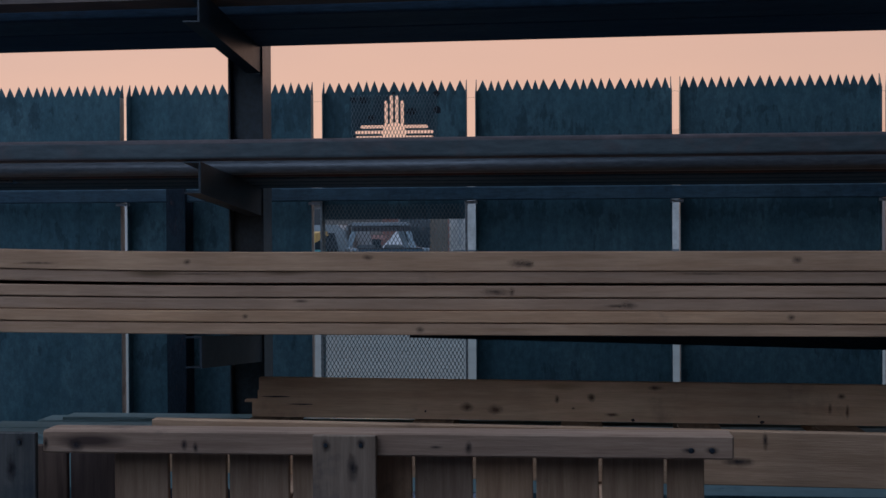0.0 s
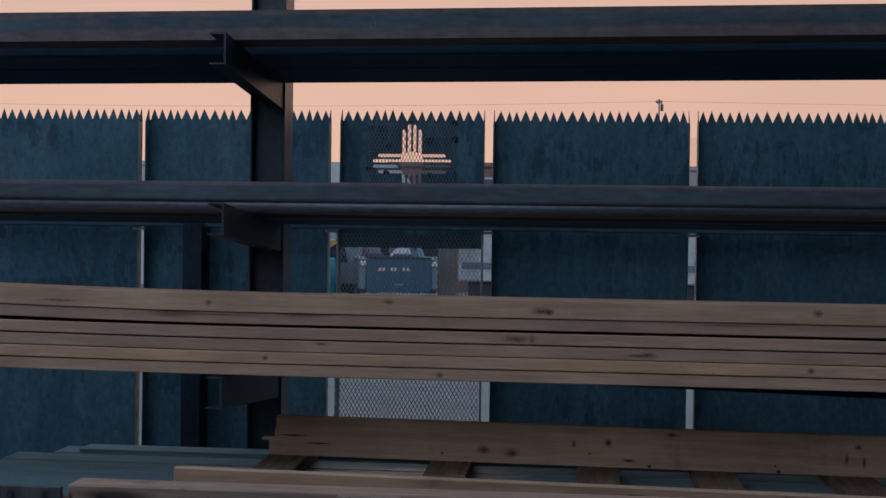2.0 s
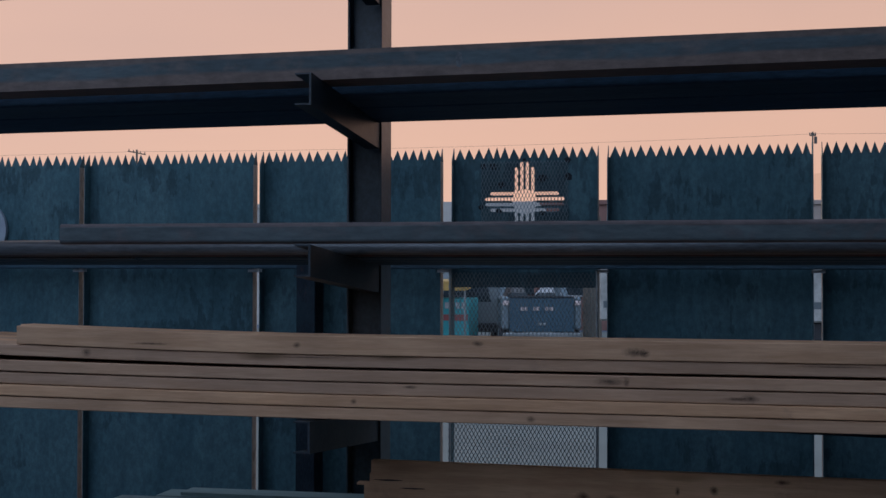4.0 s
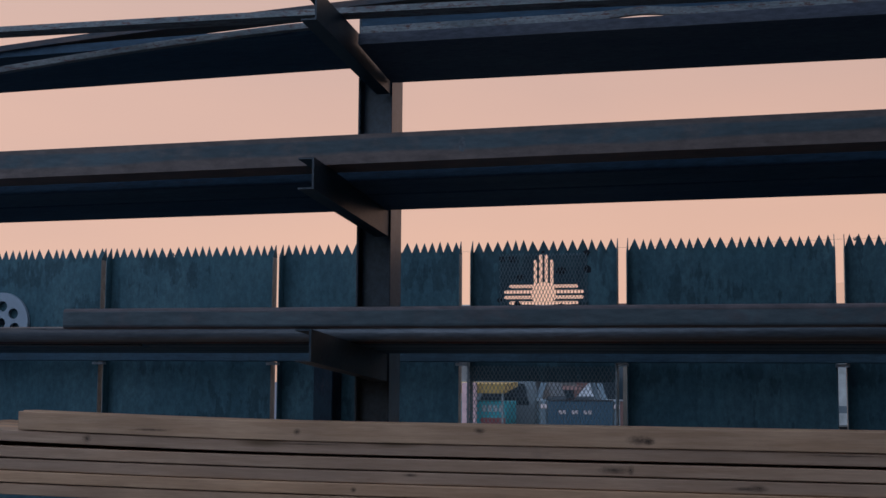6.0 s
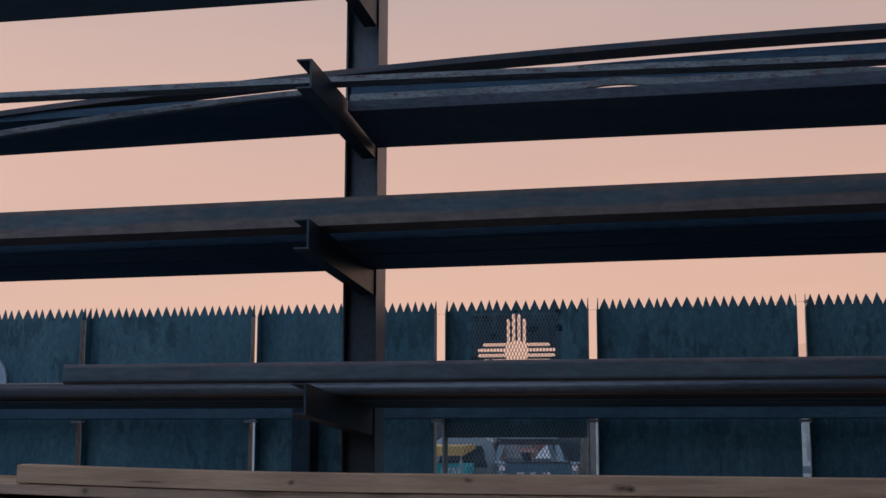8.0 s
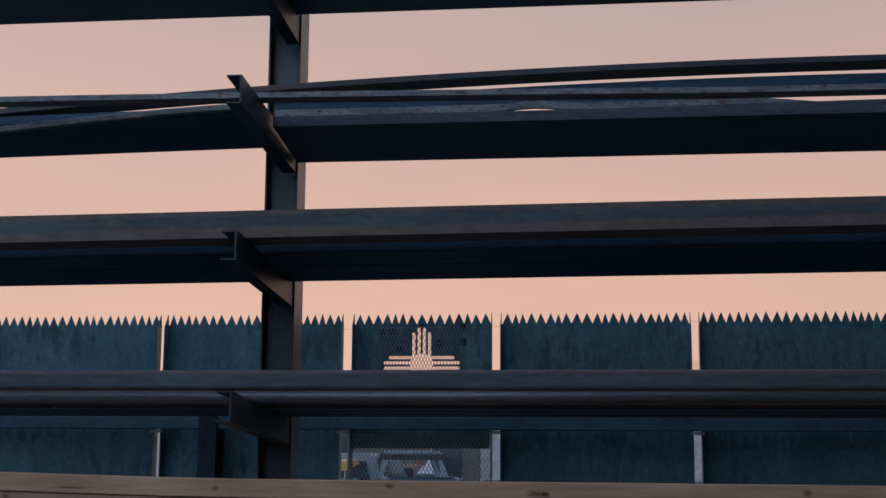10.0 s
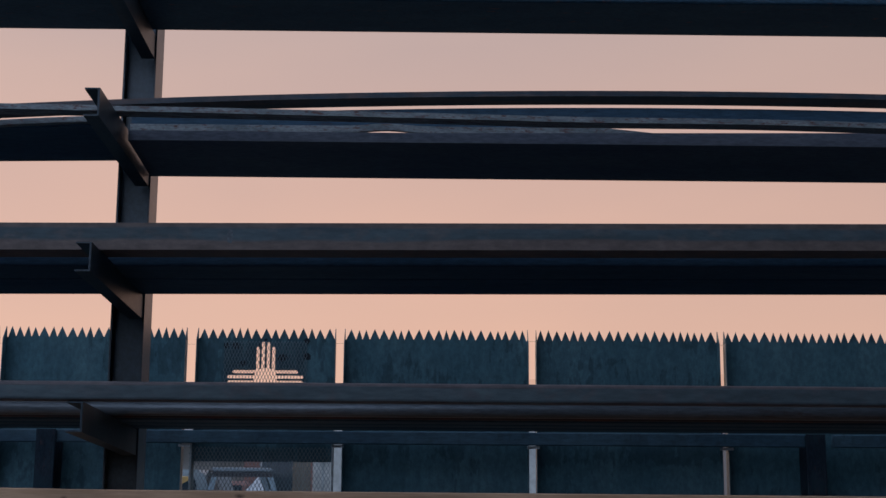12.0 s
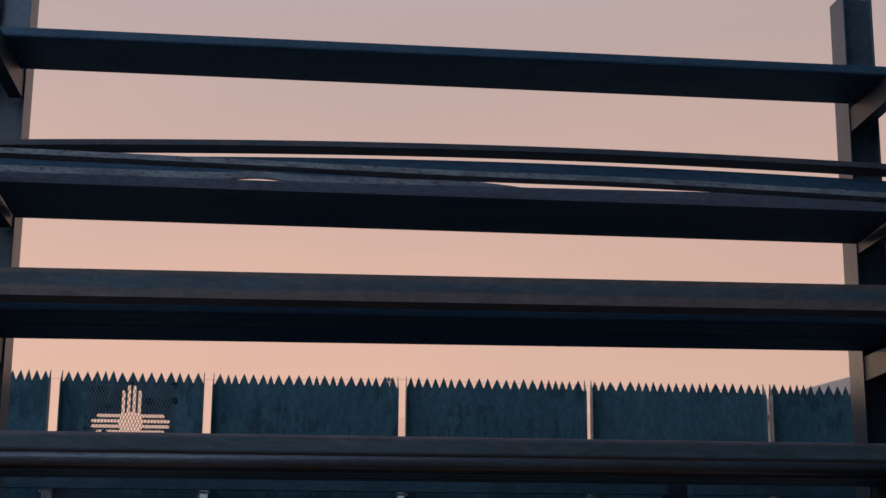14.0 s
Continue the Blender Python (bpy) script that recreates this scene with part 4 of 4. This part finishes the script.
truck = group("pickup_truck", (-3.08, 22.9, 0.03), "blue pickup truck parked with its tailgate to the fence", "truck")
bm = bmesh.new()
box(bm, -0.93, -0.76, 0.05, 2.3, 0.55, 1.36, bev=0.04)
box(bm, 0.76, 0.93, 0.05, 2.3, 0.55, 1.36, bev=0.04)
box(bm, -0.93, 0.93, 2.3, 5.3, 0.55, 1.30, bev=0.06)
box(bm, -0.80, 0.80, 0.2, 2.3, 0.55, 0.72)
part("body", bm, M_SILVER, truck, "pale blue-grey body sides")
tail = part("tailgate", boxm(-0.755, 0.755, 0.0, 0.06, 0.50, 1.33, bev=0.012), M_BLUE, truck, "blue tailgate with small pale marks")
part("top_cap", boxm(-0.76, 0.76, -0.01, 0.07, 1.331, 1.37, bev=0.008), M_RUBBER, tail, "dark cap strip")
part("latch", boxm(-0.10, 0.10, -0.014, 0.0, 0.66, 0.72, bev=0.005), M_GALV, tail)
for a, b in ((-0.50, -0.42), (-0.40, -0.34), (-0.20, -0.14), (-0.12, -0.06), (0.08, 0.15), (0.18, 0.26)):
    part("tailgate_mark", boxm(a, b, -0.006, -0.001, 1.02, 1.11), M_LAMP, tail, "small pale mark")
for x in (-0.845, 0.845):
    part("tail_light", boxm(x - 0.07, x + 0.07, 0.02, 0.055, 1.15, 1.26, bev=0.01), M_LAMP, truck, "pale pinkish tail light")
part("bumper", boxm(-0.92, 0.92, -0.12, 0.04, 0.34, 0.48, bev=0.03), M_GALV, truck)
# cab: pillars leaning in, a rounded roof, dark rubber round the rear opening
for sx in (-1, 1):
    for y0, w0, w1 in ((2.42, 0.92, 0.72), (4.05, 0.92, 0.70)):
        bm = bmesh.new()
        vs = [bm.verts.new(p) for p in ((sx * w0, y0, 1.28), (sx * (w0 - 0.15), y0, 1.28), (sx * (w1 - 0.13), y0 + 0.1, 1.93), (sx * w1, y0 + 0.1, 1.93))]
        r = bmesh.ops.extrude_face_region(bm, geom=[bm.faces.new(vs)])
        bmesh.ops.translate(bm, verts=[g for g in r["geom"] if isinstance(g, bmesh.types.BMVert)], vec=(0, 0.12, 0))
        bmesh.ops.recalc_face_normals(bm, faces=bm.faces)
        part("pillar", bm, M_SILVER, truck, "pale cab pillar")
bm = prism(bmesh.new(), [(2.46, 1.915), (4.0, 1.905), (3.98, 1.97), (3.6, 2.02), (2.9, 2.03), (2.55, 2.0)], -0.76, 0.76)
bmesh.ops.bevel(bm, geom=list(bm.edges), offset=0.03, segments=2, affect="EDGES")
part("roof", bm, M_ROOF, truck, "dark rounded cab roof")
bm = boxm(-0.75, 0.75, 2.49, 2.53, 1.78, 1.905)
box(bm, -0.80, 0.80, 2.43, 2.47, 1.28, 1.34)
part("window_seal", bm, M_RUBBER, truck, "black seal of the rear window")
for x in (-0.36, 0.36):
    part("seat", boxm(x - 0.25, x + 0.25, 2.75, 2.95, 0.9, 1.42, bev=0.05), M_ROOF, truck, "dark seat back")
for sx in (-0.94, 0.94):
    wheel(truck, sx * 0.9, 0.95)
    wheel(truck, sx * 0.9, 4.2)
truck.scale, truck.rotation_euler = (0.97, 1.0, 0.93), (0, 0, radians(13))

van = group("minivan", (-5.25, 25.0, 0.03), "silver minivan parked beside the pickup truck", "van")
bm = bmesh.new()
vs = [bm.verts.new((x, 0, z)) for x, z in ((-0.95, 0.35), (0.95, 0.35), (0.96, 0.85), (0.72, 1.70), (0.55, 1.82), (-0.55, 1.82), (-0.72, 1.70), (-0.96, 0.85))]
bm.faces.new(vs)
extrude_y(bm, 4.3)
bmesh.ops.bevel(bm, geom=[e for e in bm.edges if abs(e.verts[0].co.y - e.verts[1].co.y) < 0.01], offset=0.05, segments=2, affect="EDGES")
part("body", bm, M_VAN, van, "silver body shell")
bm = bmesh.new()
bm.faces.new([bm.verts.new((x, -0.012, z)) for x, z in ((-0.62, 1.10), (0.62, 1.10), (0.50, 1.62), (-0.50, 1.62))])
extrude_y(bm, 0.01)
part("rear_window", bm, M_PANE, van, "dark rear window")
part("bumper", boxm(-0.93, 0.93, -0.10, 0.03, 0.36, 0.58, bev=0.03), M_RUBBER, van)
for x in (-0.84, 0.84):
    part("tail_light", boxm(x - 0.06, x + 0.06, -0.012, 0.03, 0.95, 1.20, bev=0.01), M_RED, van, "red tail light")
    wheel(van, x * 0.97, 0.7, 0.31, 0.2)
    wheel(van, x * 0.97, 3.3, 0.31, 0.2)

post = group("wooden_post", (-2.64, 30.0, 0.03), "dark weathered wooden post standing in the street", "post")
bm = bmesh.new()
bmesh.ops.create_cone(bm, cap_ends=True, segments=14, radius1=0.27, radius2=0.24, depth=3.4, matrix=Matrix.Translation((0, 0, 1.7)))
part("shaft", bm, M_POLE, post)

trailer = group("box_trailer", (3.0, 16.5, 0.03), "tall pale box trailer with a dark strip along it", "trailer")
part("box", boxm(-4.17, 3.2, 0, 2.4, 0.95, 2.692, bev=0.03), M_TRAILER, trailer, "pale box body")
part("stripe", boxm(-4.1, 3.2, -0.008, -0.002, 1.18, 1.30), M_ROOF, trailer, "dark rubbing strip")
part("skirt", boxm(-4.0, 3.1, 0.1, 2.3, 0.6, 0.95, bev=0.02), M_RUBBER, trailer)
for x in (-3.3, 2.0, 2.7):
    bm = bmesh.new()
    bmesh.ops.create_cone(bm, cap_ends=True, segments=26, radius1=0.42, radius2=0.42, depth=0.25, matrix=Matrix.Translation((x, 0.25, 0.42)) @ Matrix.Rotation(radians(90), 4, "X"))
    part("wheel", bm, M_RUBBER, trailer, "black tyre")
for k in range(9):
    part("rib", boxm(-4.0 + k * 0.86, -3.96 + k * 0.86, -0.016, -0.001, 1.40, 2.632, bev=0.003), M_GALV, trailer)

stall = group("market_stall", (-5.60, 23.0, 0.03), "teal market stall with a yellow canvas top", "stall")
part("counter", boxm(-1.2, 0.80, 0, 1.2, 0.0, 1.22, bev=0.02), M_TEAL, stall, "teal painted front")
bm = prism(bmesh.new(), [(-0.25, 1.40), (1.4, 1.56), (1.4, 1.66), (-0.25, 1.61)], -1.1, 0.80)
part("canopy", bm, M_YELLOW, stall, "yellow canvas canopy")
part("column", boxm(-0.16, 0.17, -0.40, -0.28, 0.0, 1.64, bev=0.01), M_PINK, stall, "pink painted column")
part("stripe", boxm(0.20, 0.78, -0.012, -0.004, 0.70, 0.84), M_RED, stall, "red stripe")
for k in range(4):
    part("front_panel", boxm(0.24 + k * 0.13, 0.33 + k * 0.13, -0.02, -0.012, 0.98, 1.12), M_WHITE, stall, "white panel")
for x in (-1.05, 0.75):
    part("leg", boxm(x - 0.02, x + 0.02, -0.22, -0.18, 0.0, 1.41), M_GALV, stall)


car = group("parked_car", (-5.55, 34.0, 0.03), "rust-brown parked estate car across the street", "car")
part("body", boxm(-1.0, 1.0, 0, 4.2, 0.35, 1.05, bev=0.08), M_BRICK, car)
part("cabin", boxm(-0.85, 0.85, 0.5, 2.8, 1.05, 1.55, bev=0.14), M_BRICK, car)
part("rear_window", boxm(-0.62, 0.62, 0.49, 0.498, 1.15, 1.42), M_PANE, car)
for x in (-0.85, 0.85):
    wheel(car, x, 0.8, 0.31, 0.2)
    wheel(car, x, 3.3, 0.31, 0.2)
tent = group("canopy_tent", (-4.45, 34.8, 0.03), "small white peaked canopy tent across the street", "tent")
bm = bmesh.new()
vs = [bm.verts.new(p) for p in ((-0.45, -0.45, 1.14), (0.45, -0.45, 1.14), (0.45, 0.45, 1.14), (-0.45, 0.45, 1.14), (0, 0, 1.70))]
for f in ((0, 1, 4), (1, 2, 4), (2, 3, 4), (3, 0, 4), (3, 2, 1, 0)):
    bm.faces.new([vs[i] for i in f])
part("canopy", bm, M_WHITE, tent, "white peaked canopy")
for x in (-0.41, 0.41):
    for y in (-0.41, 0.41):
        part("leg", boxm(x - 0.025, x + 0.025, y - 0.025, y + 0.025, 0, 1.16), M_GALV, tent)


def building(name, x0, x1, y0, y1, h, wall, label, gable=0.0, windows=(), roof=None):
    b = group(name, ((x0 + x1) / 2, y0, 0), label, "building", "buildings beyond the fence")
    w = (x1 - x0) / 2
    part("wall", boxm(-w, w, 0, y1 - y0, 0, h), wall, b)
    if gable:
        bm = bmesh.new()
        vs = [bm.verts.new(p) for p in ((-w - 0.3, -0.3, h), (w + 0.3, -0.3, h), (0, -0.3, h + gable), (-w - 0.3, y1 - y0 + 0.3, h), (w + 0.3, y1 - y0 + 0.3, h), (0, y1 - y0 + 0.3, h + gable))]
        for f in ((0, 1, 2), (5, 4, 3), (0, 2, 5, 3), (2, 1, 4, 5), (1, 0, 3, 4)):
            bm.faces.new([vs[i] for i in f])
        part("roof", bm, roof or M_ROOF, b)
    else:
        part("parapet", boxm(-w - 0.08, w + 0.08, -0.08, y1 - y0 + 0.08, h, h + 0.16, bev=0.02), wall, b)
    for wx, wz, ww, wh in windows:
        win = part("window", boxm(wx - ww / 2 - 0.06, wx + ww / 2 + 0.06, -0.05, 0.02, wz - wh / 2 - 0.06, wz + wh / 2 + 0.06, bev=0.01), M_WHITE, b)
        part("pane", boxm(wx - ww / 2, wx + ww / 2, -0.058, -0.051, wz - wh / 2, wz + wh / 2), M_PANE, win)
    return b


stucco = building("stucco_building", -16, -5.2, 38, 46, 4.18, M_PALEWALL, "pale blue-grey stucco building across the street", 0, ((-2, 1.9, 1.4, 1.2), (2.4, 1.9, 1.4, 1.2), (4.4, 3.2, 0.9, 0.7)))
bm = bmesh.new()
bm.faces.new([bm.verts.new((x, -2.3, z)) for x, z in ((0.6, 3.00), (6.62, 3.00), (6.62, 3.08), (5.60, 4.20), (0.6, 4.24))])
extrude_y(bm, 2.29)
part("side_roof", bm, M_PALEWALL, stucco, "pale roof end sloping down at one side")
building("brick_house", -5.1, -0.9, 36, 44, 4.09, M_BRICK, "red-brown building with flat roof across the street", 0, ((-1.0, 1.8, 1.0, 1.3), (1.0, 1.8, 1.0, 1.3), (0.9, 3.4, 1.2, 0.6)))
building("grey_building", -0.5, 17, 40, 50, 4.25, M_GREYWALL, "low grey commercial building across the street", 0, ((-5, 1.9, 2.2, 1.4), (0, 1.9, 2.2, 1.4), (5, 1.9, 2.2, 1.4)))


building("gabled_shed", 13.0, 26.2, 30, 46, 4.75, M_STUCCO, "tan shed with a low gabled roof beyond the street", 1.9, ((-2, 2.0, 1.6, 1.2), (2.5, 2.0, 1.6, 1.2)), M_TANROOF)


def utility_pole(x, y, h, arm, lean, label, thick=1.0):
    p = group("utility_pole", (x, y, 0), label, "pole", "utility poles")
    bm = bmesh.new()
    bmesh.ops.create_cone(bm, cap_ends=True, segments=12, radius1=0.14 * thick, radius2=0.08 * thick, depth=h, matrix=Matrix.Translation((0, 0, h / 2)))
    part("shaft", bm, M_POLE, p)
    bm = boxm(-arm, arm, -0.05, 0.05, h - 0.30, h - 0.21)
    for v in bm.verts:
        v.co.z -= v.co.x * lean
    part("crossarm", bm, M_POLE, p)
    for k in (-0.9 * arm, -0.4 * arm, 0.4 * arm, 0.9 * arm):
        bm = bmesh.new()
        bmesh.ops.create_cone(bm, cap_ends=True, segments=8, radius1=0.05, radius2=0.03, depth=0.16, matrix=Matrix.Translation((k, 0, h - 0.14 - k * lean)))
        part("insulator", bm, M_POLE, p)
    return p


utility_pole(-44.8, 90, 11.75, 0.75, 0.2, "dark wooden utility pole with a tilted crossarm")
pole_b = utility_pole(7.1, 90, 12.1, 0.22, 0.0, "dark wooden utility pole with a transformer", 0.6)
bm = bmesh.new()
bmesh.ops.create_cone(bm, cap_ends=True, segments=14, radius1=0.11, radius2=0.11, depth=0.5, matrix=Matrix.Translation((0.2, 0, 11.5)))
part("transformer", bm, M_POLE, pole_b, "dark round transformer")
bm = bmesh.new()
prev = None
for x0, x1, za, zb in ((-140, -44.8, 11.6, 11.6), (-44.8, 7.1, 11.6, 11.95), (7.1, 90, 11.95, 11.7)):
    for k in range(13):
        u = k / 12
        x, z = x0 + (x1 - x0) * u, za + (zb - za) * u - 1.1 * u * (1 - u)
        ringv = [bm.verts.new((x, 90 + 0.009 * math.cos(a), z + 0.009 * math.sin(a))) for a in (0, 2.1, 4.2)]
        if prev:
            for i in range(3):
                bm.faces.new((prev[i], ringv[i], ringv[(i + 1) % 3], prev[(i + 1) % 3]))
        prev = ringv
tagged(part("power_line", bm, M_POLE), "thin sagging overhead power line", "cable", "power lines")

# ---- distant mountain in the haze ----
bm = bmesh.new()
cols = 160
top, low = [], []
for i in range(cols + 1):
    x = -1600 + 3200 * i / cols
    a = x / 907
    ridge = 48 + 14 * (1 + math.tanh((a - 0.02) * 12)) + 4 * a + 3 * noise.noise((x * 0.01, 0, 0)) + 1.2 * noise.noise((x * 0.05, 3, 0))
    top.append(bm.verts.new((x, 900 + 40 * abs(a), max(20, ridge))))
    low.append(bm.verts.new((x, 880 + 40 * abs(a), -5)))
for i in range(cols):
    bm.faces.new((low[i], low[i + 1], top[i + 1], top[i]))
# haze and daylight on the ridge are one even emitted colour
tagged(part("backdrop", bm, glow("mountain_haze_glow", (0.66, 0.40, 0.305))), "mauve mountain ridge on the horizon, haze painted as glow", "backdrop", kind="structure")
